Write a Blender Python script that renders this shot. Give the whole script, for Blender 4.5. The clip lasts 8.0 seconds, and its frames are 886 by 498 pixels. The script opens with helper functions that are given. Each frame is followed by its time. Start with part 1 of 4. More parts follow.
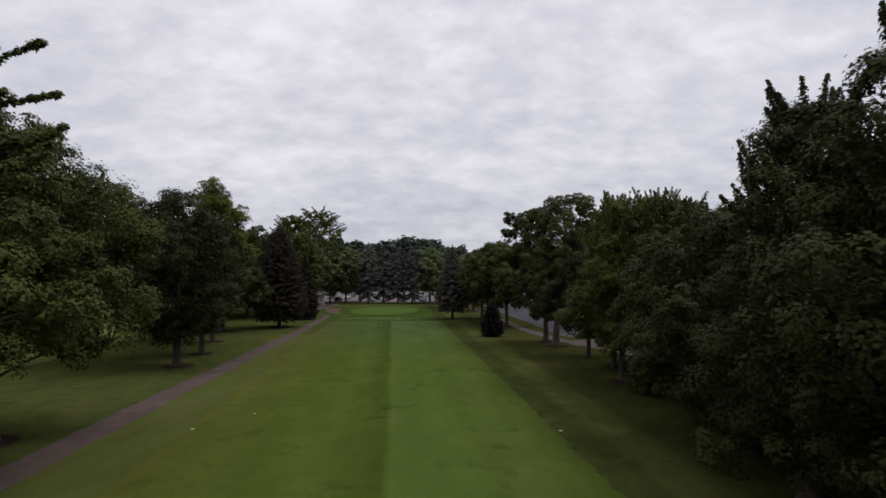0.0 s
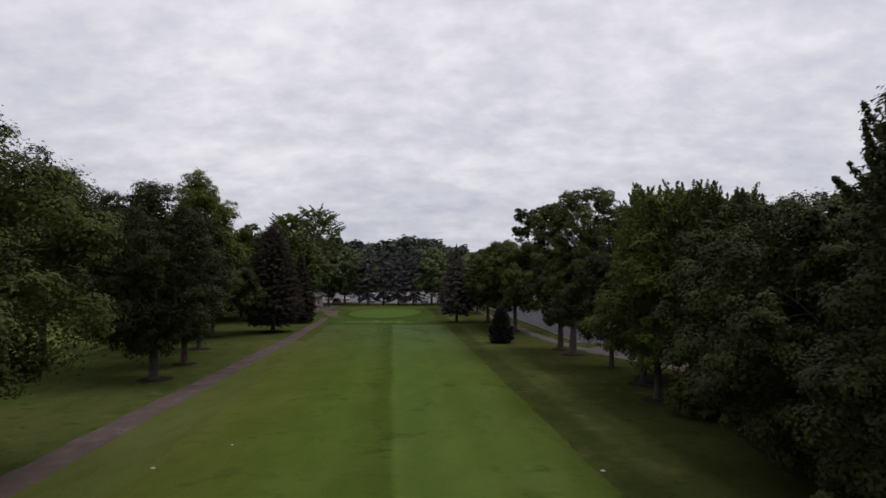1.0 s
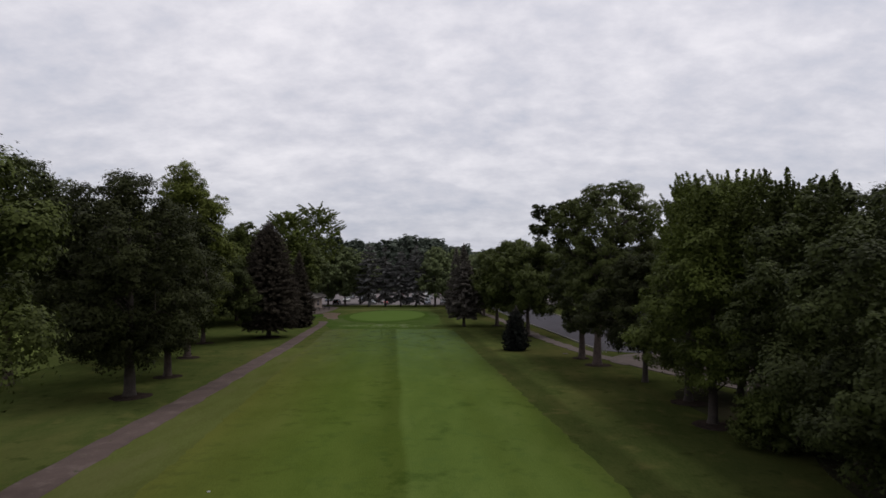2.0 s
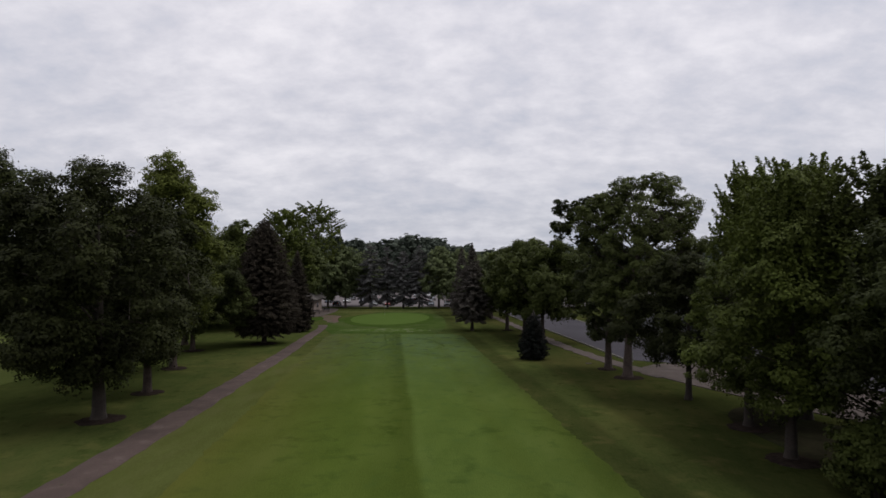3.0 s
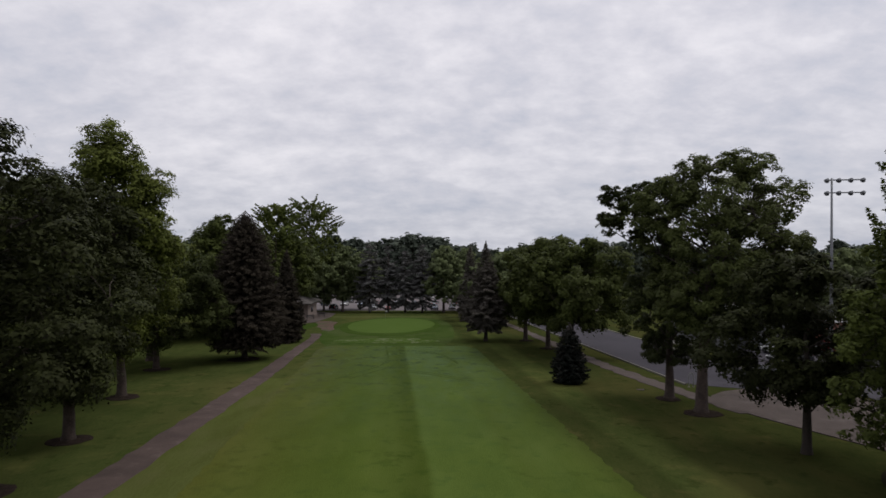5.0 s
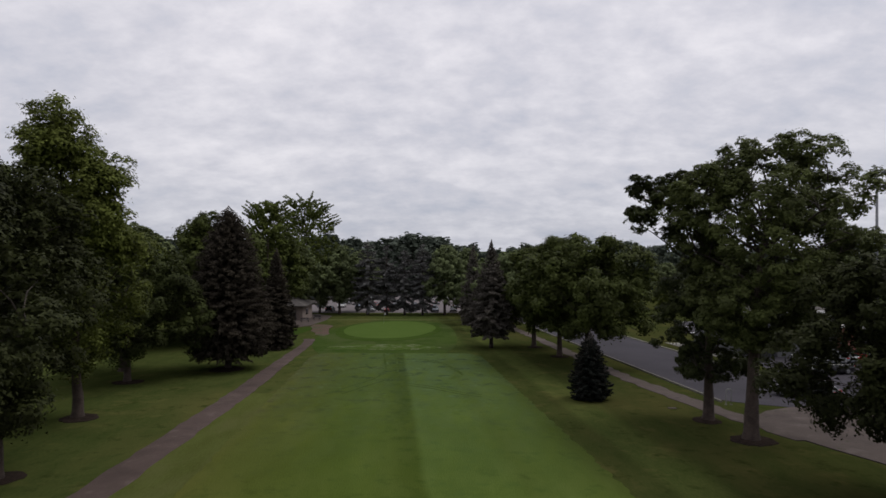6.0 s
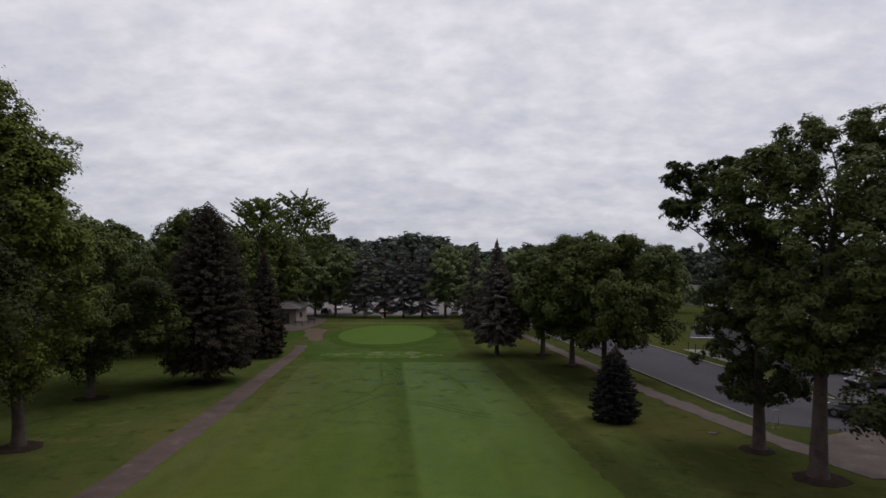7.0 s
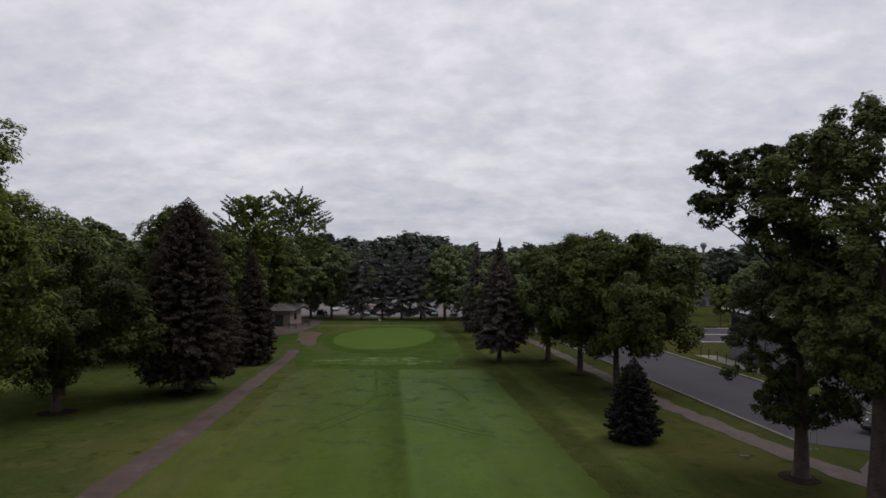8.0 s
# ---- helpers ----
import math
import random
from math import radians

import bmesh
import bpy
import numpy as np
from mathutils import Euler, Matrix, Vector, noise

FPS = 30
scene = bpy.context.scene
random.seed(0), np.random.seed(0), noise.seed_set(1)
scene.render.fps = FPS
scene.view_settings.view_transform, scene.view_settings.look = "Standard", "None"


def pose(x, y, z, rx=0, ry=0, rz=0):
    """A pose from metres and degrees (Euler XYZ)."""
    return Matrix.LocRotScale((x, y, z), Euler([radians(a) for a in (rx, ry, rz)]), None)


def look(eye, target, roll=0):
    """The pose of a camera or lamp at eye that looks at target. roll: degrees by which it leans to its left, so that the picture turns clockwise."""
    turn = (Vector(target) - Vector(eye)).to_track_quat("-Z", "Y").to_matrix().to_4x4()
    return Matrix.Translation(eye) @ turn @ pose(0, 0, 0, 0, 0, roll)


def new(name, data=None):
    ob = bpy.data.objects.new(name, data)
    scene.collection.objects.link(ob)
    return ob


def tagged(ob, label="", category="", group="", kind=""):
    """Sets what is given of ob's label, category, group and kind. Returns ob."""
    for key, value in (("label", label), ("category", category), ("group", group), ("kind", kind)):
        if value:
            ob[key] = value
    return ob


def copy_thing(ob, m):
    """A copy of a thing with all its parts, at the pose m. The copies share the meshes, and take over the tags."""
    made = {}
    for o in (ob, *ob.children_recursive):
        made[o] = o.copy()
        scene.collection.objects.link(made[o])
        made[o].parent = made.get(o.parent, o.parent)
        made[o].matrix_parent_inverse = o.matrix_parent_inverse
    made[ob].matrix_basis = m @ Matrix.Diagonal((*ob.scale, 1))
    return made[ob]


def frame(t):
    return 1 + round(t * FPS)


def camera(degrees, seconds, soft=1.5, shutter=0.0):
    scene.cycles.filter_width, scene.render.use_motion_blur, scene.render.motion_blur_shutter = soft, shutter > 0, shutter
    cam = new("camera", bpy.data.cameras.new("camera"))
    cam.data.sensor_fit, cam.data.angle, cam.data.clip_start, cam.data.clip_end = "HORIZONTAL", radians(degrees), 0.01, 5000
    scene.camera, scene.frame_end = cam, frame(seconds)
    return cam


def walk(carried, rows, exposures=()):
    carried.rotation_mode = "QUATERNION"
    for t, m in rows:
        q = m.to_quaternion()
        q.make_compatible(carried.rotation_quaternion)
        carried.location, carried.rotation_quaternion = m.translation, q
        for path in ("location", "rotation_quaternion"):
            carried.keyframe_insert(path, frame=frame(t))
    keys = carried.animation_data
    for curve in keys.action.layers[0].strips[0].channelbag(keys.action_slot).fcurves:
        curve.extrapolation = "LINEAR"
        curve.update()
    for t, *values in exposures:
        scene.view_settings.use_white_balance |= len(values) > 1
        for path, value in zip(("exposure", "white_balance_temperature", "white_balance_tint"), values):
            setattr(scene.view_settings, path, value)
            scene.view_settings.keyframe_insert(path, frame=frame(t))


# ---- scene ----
cam = camera(72.9, 8.0, soft=1.55, shutter=0.25)
METRES, EYE, TILT, LEAN, TURN = 46.0, 8.45, 0.0, 0.0, 0.0
ROWS = [
    (0.0, 0.0, 0.0, 0.0, -0.0, 0.0, 0.0),
    (0.5, -0.0069, 0.0641, -0.0002, -0.02, -0.01, -0.0),
    (1.0, -0.0158, 0.1282, -0.0004, -0.03, -0.02, -0.01),
    (1.5, -0.0273, 0.1925, -0.0006, -0.04, -0.03, -0.02),
    (3.0, -0.0667, 0.3858, -0.0008, -0.1, -0.08, -0.04),
    (3.5, -0.0773, 0.4499, -0.0015, -0.13, -0.07, -0.04),
    (4.0, -0.0861, 0.5146, -0.0019, -0.15, -0.08, -0.06),
    (4.5, -0.0931, 0.5789, -0.0029, -0.17, -0.08, -0.1),
    (6.0, -0.1062, 0.7745, -0.006, -0.23, -0.07, -0.18),
    (6.5, -0.1086, 0.8389, -0.0066, -0.26, -0.08, -0.21),
    (7.0, -0.1118, 0.9028, -0.0064, -0.29, -0.08, -0.18),
    (7.5, -0.1133, 0.9551, -0.0055, -0.32, -0.08, -0.22),
    (8.0, -0.1117, 0.9915, -0.0059, -0.36, -0.1, -0.24),
]
EXPOSURES = [(0.0, 0.03), (4.0, 0.0), (8.0, -0.05)]
walk(cam, [(t, pose(0, 0, EYE, TILT, LEAN, TURN) @ pose(METRES * x, METRES * y, METRES * z, 90 + pitch, roll, yaw)) for t, x, y, z, yaw, pitch, roll in ROWS], EXPOSURES)

# ---------------------------------------------------------------- light
SUN_ELEVATION, SUN_AZIMUTH = radians(60), radians(72)  # azimuth: from straight ahead towards the right


def make_world():
    world = bpy.data.worlds.new("overcast_sky")
    scene.world = world
    world.use_nodes = True
    nt = world.node_tree
    nt.nodes.clear()
    N, L = nt.nodes.new, nt.links.new
    out, bg = N("ShaderNodeOutputWorld"), N("ShaderNodeBackground")
    sky = N("ShaderNodeTexSky")
    sky.sky_type, sky.sun_disc = "NISHITA", False
    sky.sun_elevation, sky.sun_rotation = SUN_ELEVATION, SUN_AZIMUTH
    coord, sep = N("ShaderNodeTexCoord"), N("ShaderNodeSeparateXYZ")
    L(coord.outputs["Generated"], sep.inputs[0])

    def math_node(op, a, b=0.0):
        n = N("ShaderNodeMath")
        n.operation = op
        for i, v in enumerate((a, b)):
            if isinstance(v, (int, float)):
                n.inputs[i].default_value = v
            else:
                L(v, n.inputs[i])
        return n.outputs[0]

    up = math_node("MAXIMUM", sep.outputs[2], 0.0)
    flat = math_node("ADD", up, 0.36)
    px, py = math_node("DIVIDE", sep.outputs[0], flat), math_node("DIVIDE", sep.outputs[1], flat)
    comb = N("ShaderNodeCombineXYZ")
    L(px, comb.inputs[0]), L(py, comb.inputs[1])

    def cloud(scale, detail, rough, stretch, turn, distortion=0.0):
        m, t = N("ShaderNodeMapping"), N("ShaderNodeTexNoise")
        m.inputs["Scale"].default_value = (stretch, 1, 1)
        m.inputs["Rotation"].default_value = (0, 0, radians(turn))
        t.inputs["Scale"].default_value, t.inputs["Detail"].default_value = scale, detail
        t.inputs["Roughness"].default_value, t.inputs["Distortion"].default_value = rough, distortion
        L(comb.outputs[0], m.inputs[0]), L(m.outputs[0], t.inputs["Vector"])
        return t.outputs["Fac"]

    big, small = cloud(2.0, 5, 0.5, 0.75, 12, 0.3), cloud(9.5, 8, 0.6, 0.85, 6, 0.1)
    mix = math_node("ADD", math_node("MULTIPLY", big, 0.58), math_node("MULTIPLY", small, 0.42))
    ramp = N("ShaderNodeValToRGB")
    e = ramp.color_ramp.elements
    e[0].position, e[0].color = 0.35, (0.55, 0.572, 0.662, 1)
    e[1].position, e[1].color = 0.64, (0.90, 0.88, 0.925, 1)
    mid = e.new(0.48)
    mid.color = (0.70, 0.695, 0.76, 1)
    L(mix, ramp.inputs[0])
    # the cloud layer thins to a blue-grey haze low down and brightens overhead
    low = N("ShaderNodeValToRGB")
    f = low.color_ramp.elements
    f[0].position, f[0].color = 0.0, (0.80, 0.825, 0.86, 1)
    f[1].position, f[1].color = 1.0, (1.55, 1.55, 1.55, 1)
    g = f.new(0.12)
    g.color = (0.94, 0.94, 0.95, 1)
    g = f.new(0.38)
    g.color = (1.06, 1.05, 1.05, 1)
    L(up, low.inputs[0])
    mul = N("ShaderNodeMix")
    mul.data_type, mul.blend_type = "RGBA", "MULTIPLY"
    mul.inputs[0].default_value = 1.0
    L(ramp.outputs[0], mul.inputs[6]), L(low.outputs[0], mul.inputs[7])
    dim = N("ShaderNodeMix")
    dim.data_type, dim.blend_type = "RGBA", "MULTIPLY"
    dim.inputs[0].default_value = 1.0
    dim.inputs[7].default_value = (0.08, 0.08, 0.08, 1)
    L(sky.outputs[0], dim.inputs[6])
    both = N("ShaderNodeMix")
    both.data_type = "RGBA"
    both.inputs[0].default_value = 0.93
    L(dim.outputs[2], both.inputs[6]), L(mul.outputs[2], both.inputs[7])
    L(both.outputs[2], bg.inputs[0])
    bg.inputs[1].default_value = 0.98
    L(bg.outputs[0], out.inputs[0])


make_world()
sun_data = bpy.data.lights.new("sun", "SUN")
sun_data.energy, sun_data.angle, sun_data.color = 1.5, radians(30), (1.0, 0.96, 0.9)
sun_dir = Vector((math.sin(SUN_AZIMUTH) * math.cos(SUN_ELEVATION), math.cos(SUN_AZIMUTH) * math.cos(SUN_ELEVATION), math.sin(SUN_ELEVATION)))
new("sun", sun_data).matrix_basis = look(sun_dir * 100, (0, 0, 0))
scene.view_settings.exposure = 0.0

# ---------------------------------------------------------------- materials


def rgb(c):
    return (c[0], c[1], c[2], 1)


def surface(name, dark, light, scale=2.0, fine=30.0, rough=0.85, bump=0.3, metal=0.0, fine_mix=0.45, stain=None, stain_scale=0.15, specular=0.3, stripes=None, stretch=None, flecks=(), dew=None):
    """Two scales of mottling between two colours, a third colour in broad stains, and a fine relief. stripes: (across slope, [(u, factor) ...])."""
    m = bpy.data.materials.new(name)
    m.use_nodes = True
    nt = m.node_tree
    N, L = nt.nodes.new, nt.links.new
    b = nt.nodes["Principled BSDF"]
    geo = N("ShaderNodeNewGeometry")
    where = geo.outputs["Position"]
    if stretch:  # drawn out along the mowing
        mp = N("ShaderNodeMapping")
        mp.inputs["Rotation"].default_value = (0, 0, radians(-4.75))
        mp.inputs["Scale"].default_value = (1, stretch, 1)
        L(where, mp.inputs[0])
        where = mp.outputs[0]

    def tex(s, detail=4, r=0.6, where=where):
        t = N("ShaderNodeTexNoise")
        t.inputs["Scale"].default_value, t.inputs["Detail"].default_value, t.inputs["Roughness"].default_value = s, detail, r
        L(where, t.inputs["Vector"])
        return t.outputs["Fac"]

    def mixer(fac, a, c, blend="MIX"):
        n = N("ShaderNodeMix")
        n.data_type, n.blend_type = "RGBA", blend
        for i, v in ((0, fac), (6, a), (7, c)):
            if isinstance(v, float):
                n.inputs[i].default_value = v
            elif isinstance(v, tuple):
                n.inputs[i].default_value = rgb(v)
            else:
                L(v, n.inputs[i])
        return n.outputs[2]

    def spread(v, lo, hi):
        n = N("ShaderNodeMapRange")
        n.inputs["From Min"].default_value, n.inputs["From Max"].default_value = lo, hi
        L(v, n.inputs["Value"])
        return n.outputs[0]

    broad, grain = tex(scale), tex(fine, 3)
    a, f = spread(broad, 0.32, 0.68), spread(grain, 0.3, 0.7)
    mm = N("ShaderNodeMix")
    mm.data_type = "FLOAT"
    mm.inputs[0].default_value = fine_mix
    L(a, mm.inputs[2]), L(f, mm.inputs[3])
    col = mixer(mm.outputs[0], dark, light)
    if stain:
        col = mixer(spread(tex(stain_scale, 5), 0.5, 0.72), col, stain)
    for colour, size, lo, hi in flecks:  # blotches and scuffs with ragged edges
        col = mixer(spread(tex(size, 6, 0.65, geo.outputs["Position"]), lo, hi), col, colour)
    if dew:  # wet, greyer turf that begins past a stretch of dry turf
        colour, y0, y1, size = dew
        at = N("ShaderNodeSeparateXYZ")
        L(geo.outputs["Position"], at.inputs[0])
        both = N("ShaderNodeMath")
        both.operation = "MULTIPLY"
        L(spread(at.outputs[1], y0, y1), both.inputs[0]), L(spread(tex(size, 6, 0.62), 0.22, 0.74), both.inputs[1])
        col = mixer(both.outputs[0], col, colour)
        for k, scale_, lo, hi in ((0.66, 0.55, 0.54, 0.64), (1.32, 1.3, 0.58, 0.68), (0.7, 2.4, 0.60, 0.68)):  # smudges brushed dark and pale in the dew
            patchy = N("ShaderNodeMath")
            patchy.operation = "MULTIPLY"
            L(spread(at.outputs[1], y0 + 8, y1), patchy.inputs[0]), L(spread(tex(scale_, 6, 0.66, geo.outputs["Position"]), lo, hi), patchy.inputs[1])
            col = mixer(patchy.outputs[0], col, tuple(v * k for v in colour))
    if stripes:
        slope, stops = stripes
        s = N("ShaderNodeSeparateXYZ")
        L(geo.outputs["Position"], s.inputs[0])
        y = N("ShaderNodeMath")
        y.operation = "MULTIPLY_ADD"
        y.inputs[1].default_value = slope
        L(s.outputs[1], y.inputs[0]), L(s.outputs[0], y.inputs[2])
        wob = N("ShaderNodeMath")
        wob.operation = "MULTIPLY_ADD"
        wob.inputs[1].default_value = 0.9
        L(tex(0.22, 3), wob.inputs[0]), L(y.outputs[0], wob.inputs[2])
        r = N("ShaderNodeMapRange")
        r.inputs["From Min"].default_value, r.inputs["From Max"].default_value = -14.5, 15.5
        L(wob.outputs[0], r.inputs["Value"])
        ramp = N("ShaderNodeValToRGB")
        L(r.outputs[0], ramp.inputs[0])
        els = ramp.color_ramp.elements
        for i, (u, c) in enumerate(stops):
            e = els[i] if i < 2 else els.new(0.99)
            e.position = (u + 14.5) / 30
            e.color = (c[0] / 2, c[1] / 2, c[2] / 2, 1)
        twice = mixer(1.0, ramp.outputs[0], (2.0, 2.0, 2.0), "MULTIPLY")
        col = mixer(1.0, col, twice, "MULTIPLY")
    L(col, b.inputs["Base Color"])
    b.inputs["Roughness"].default_value, b.inputs["Metallic"].default_value = rough, metal
    b.inputs["Specular IOR Level"].default_value = specular
    if bump:
        bp = N("ShaderNodeBump")
        bp.inputs["Strength"].default_value, bp.inputs["Distance"].default_value = bump, 0.05
        L(grain, bp.inputs["Height"]), L(bp.outputs[0], b.inputs["Normal"])
    return m


def leaf_material(name, dark, light, glow=0.25, rough=0.6):
    m = bpy.data.materials.new(name)
    m.use_nodes = True
    nt = m.node_tree
    N, L = nt.nodes.new, nt.links.new
    b, out = nt.nodes["Principled BSDF"], nt.nodes["Material Output"]
    geo, ramp = N("ShaderNodeNewGeometry"), N("ShaderNodeValToRGB")
    e = ramp.color_ramp.elements
    e[0].position, e[0].color = 0.0, rgb(dark)
    e[1].position, e[1].color = 1.0, rgb(light)
    t = N("ShaderNodeTexNoise")
    t.inputs["Scale"].default_value, t.inputs["Detail"].default_value = 0.35, 3
    L(geo.outputs["Position"], t.inputs["Vector"])
    w = N("ShaderNodeMath")
    w.operation = "MULTIPLY_ADD"
    w.inputs[1].default_value = 1.5
    w.inputs[2].default_value = -0.4
    L(t.outputs["Fac"], w.inputs[0])
    s = N("ShaderNodeMath")
    s.operation = "MULTIPLY_ADD"
    s.inputs[1].default_value = 0.35
    L(geo.outputs["Random Per Island"], s.inputs[0]), L(w.outputs[0], s.inputs[2])
    L(s.outputs[0], ramp.inputs[0])
    L(ramp.outputs[0], b.inputs["Base Color"])
    b.inputs["Roughness"].default_value = rough
    b.inputs["Specular IOR Level"].default_value = 0.06
    tr, mix = N("ShaderNodeBsdfTranslucent"), N("ShaderNodeMixShader")
    L(ramp.outputs[0], tr.inputs[0])
    mix.inputs[0].default_value = glow
    L(b.outputs[0], mix.inputs[1]), L(tr.outputs[0], mix.inputs[2]), L(mix.outputs[0], out.inputs[0])
    return m


def plain(name, colour, rough=0.5, metal=0.0, specular=0.5):
    return surface(name, tuple(c * 0.85 for c in colour), colour, 1.3, 14, rough, 0.05, metal, specular=specular)


# stripes hold mowing bands; both outer ends also darkened for tree shade
ROUGH = surface("rough_grass", (0.0304, 0.0478, 0.0146), (0.0557, 0.0728, 0.0239), 0.7, 9, 0.95, 0.6, stain=(0.0680, 0.0750, 0.0270), stain_scale=0.10, specular=0.0, stretch=0.4, flecks=[((0.0700, 0.0790, 0.0280), 0.45, 0.55, 0.7), ((0.0280, 0.0400, 0.0130), 0.8, 0.56, 0.7)],
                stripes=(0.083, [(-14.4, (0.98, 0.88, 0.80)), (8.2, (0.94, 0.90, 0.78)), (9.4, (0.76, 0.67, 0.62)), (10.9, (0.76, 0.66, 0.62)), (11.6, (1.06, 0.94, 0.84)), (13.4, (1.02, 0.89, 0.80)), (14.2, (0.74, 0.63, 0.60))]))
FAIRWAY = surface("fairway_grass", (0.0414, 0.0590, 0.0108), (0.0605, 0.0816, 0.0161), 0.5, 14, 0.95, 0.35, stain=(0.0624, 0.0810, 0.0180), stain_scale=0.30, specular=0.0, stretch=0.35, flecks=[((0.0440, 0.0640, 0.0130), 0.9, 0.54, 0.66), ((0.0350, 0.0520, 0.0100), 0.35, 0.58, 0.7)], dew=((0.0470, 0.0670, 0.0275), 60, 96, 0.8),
                  stripes=(0.083, [(-11.2, (1.30, 1.0, 1.2)), (-9.6, (1.16, 1.0, 1.1)), (-7.8, (1.10, 1.0, 1.05)), (-6.0, (1.04, 1.02, 1.0)), (-3.9, (1.02, 1.06, 1.0)), (-2.8, (1.10, 1.12, 1.1)), (-1.5, (0.96, 1.0, 0.95)), (-0.5, (0.80, 0.84, 0.78)), (0.0, (0.80, 0.85, 0.78)), (0.4, (1.16, 1.23, 1.35)), (3.8, (1.16, 1.23, 1.35)), (4.8, (1.06, 1.1, 1.15)), (6.2, (1.12, 1.17, 1.3)), (7.7, (1.07, 1.10, 1.15)), (9.0, (0.88, 0.88, 0.95))]))
SIDE_FAIRWAY = surface("side_fairway_grass", (0.0620, 0.0780, 0.0215), (0.0900, 0.1080, 0.0330), 0.5, 12, 0.95, 0.4, stain=(0.0780, 0.0900, 0.0290), stain_scale=0.2, specular=0.0, stretch=0.35)
CUT = surface("first_cut_grass", (0.0462, 0.0551, 0.0135), (0.0711, 0.0820, 0.0246), 0.6, 11, 0.95, 0.5, stain=(0.0829, 0.0810, 0.0343), stain_scale=0.14, specular=0.0, stretch=0.3)
APPROACH = surface("approach_grass", (0.0300, 0.0500, 0.0115), (0.0450, 0.0660, 0.0170), 0.5, 11, 0.95, 0.4, stain=(0.0520, 0.0660, 0.0240), stain_scale=0.13, specular=0.0, stretch=0.5, flecks=[((0.0290, 0.0500, 0.0110), 0.3, 0.52, 0.66)])
COLLAR = surface("collar_grass", (0.0270, 0.0480, 0.0090), (0.0390, 0.0620, 0.0135), 0.5, 11, 0.95, 0.4, specular=0.0, flecks=[((0.0420, 0.0640, 0.0160), 0.4, 0.54, 0.68)])
GREEN = surface("putting_green_grass", (0.0488, 0.0807, 0.0171), (0.0603, 0.0925, 0.0226), 0.25, 20, 0.9, 0.15, specular=0.0)
WORN = surface("worn_grass", (0.0580, 0.0707, 0.0205), (0.0912, 0.1002, 0.0411), 0.9, 8, 0.95, 0.4, specular=0.0)
TRACK = surface("pressed_grass", (0.0320, 0.0490, 0.0125), (0.0450, 0.0660, 0.0180), 0.9, 8, 0.95, 0.4, specular=0.0, flecks=[((0.0450, 0.0670, 0.0240), 1.1, 0.5, 0.62)])
ASPHALT_PATH = surface("path_asphalt", (0.0540, 0.0395, 0.0350), (0.0840, 0.0610, 0.0545), 0.8, 22, 0.95, 0.3, stain=(0.0460, 0.0345, 0.0305), stain_scale=0.3, specular=0.1, flecks=[((0.0960, 0.0740, 0.0670), 0.8, 0.58, 0.72), ((0.0400, 0.0420, 0.0190), 1.5, 0.64, 0.72)])
ASPHALT = surface("road_asphalt", (0.0310, 0.0280, 0.0345), (0.0430, 0.0390, 0.0470), 0.3, 18, 0.9, 0.25, stain=(0.0262, 0.0240, 0.0290), stain_scale=0.12, specular=0.15, flecks=[((0.0480, 0.0440, 0.0510), 0.5, 0.6, 0.75)])
PINKISH = surface("worn_pavement", (0.0560, 0.0445, 0.0400), (0.0860, 0.0690, 0.0620), 0.5, 14, 0.95, 0.3, stain=(0.0470, 0.0380, 0.0340), stain_scale=0.3, specular=0.1, flecks=[((0.0940, 0.0780, 0.0710), 0.9, 0.56, 0.7), ((0.0420, 0.0430, 0.0240), 1.4, 0.62, 0.7)])
CONCRETE = surface("concrete", (0.1250, 0.1180, 0.0960), (0.1850, 0.1720, 0.1450), 0.8, 12, 0.85, 0.25, stain=(0.0900, 0.0900, 0.0620), stain_scale=0.9)
MULCH = surface("bark_mulch", (0.0150, 0.0120, 0.0105), (0.0420, 0.0315, 0.0255), 3, 16, 1.0, 0.9, specular=0.0)
SOIL = surface("bare_soil", (0.0540, 0.0310, 0.0215), (0.0860, 0.0540, 0.0380), 0.5, 7, 1.0, 0.6, flecks=[((0.0380, 0.0500, 0.0160), 0.35, 0.5, 0.6)])
BARK = surface("grey_bark", (0.0310, 0.0225, 0.0191), (0.0903, 0.0668, 0.0563), 2.5, 14, 0.95, 1.0)
BARK_DARK = surface("dark_bark", (0.0270, 0.0218, 0.0192), (0.0675, 0.0540, 0.0453), 2.5, 14, 0.95, 1.0)
WHITE = plain("white_paint", (0.78, 0.77, 0.75), 0.45)
LEAF_MAPLE = leaf_material("maple_leaf", (0.04, 0.047, 0.014), (0.094, 0.118, 0.024), 0.16)
LEAF_LIME = leaf_material("light_leaf", (0.054, 0.062, 0.015), (0.112, 0.134, 0.027), 0.2)
LEAF_DARK = leaf_material("dark_leaf", (0.032, 0.037, 0.013), (0.072, 0.09, 0.021), 0.14)
LEAF_LINDEN = leaf_material("linden_leaf", (0.016, 0.017, 0.008), (0.034, 0.04, 0.012), 0.12)
LEAF_SHADE = leaf_material("shade_leaf", (0.020, 0.023, 0.010), (0.046, 0.057, 0.015), 0.12)
LEAF_LOCUST = leaf_material("locust_leaf", (0.044, 0.05, 0.02), (0.094, 0.113, 0.033), 0.18)
# paler than the near leaves: distance haze is put into the colour
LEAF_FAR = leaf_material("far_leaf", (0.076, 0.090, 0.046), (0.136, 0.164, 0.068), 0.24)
NEEDLE = leaf_material("spruce_needle", (0.030, 0.0255, 0.0200), (0.051, 0.0425, 0.0315), 0.15, 0.95)
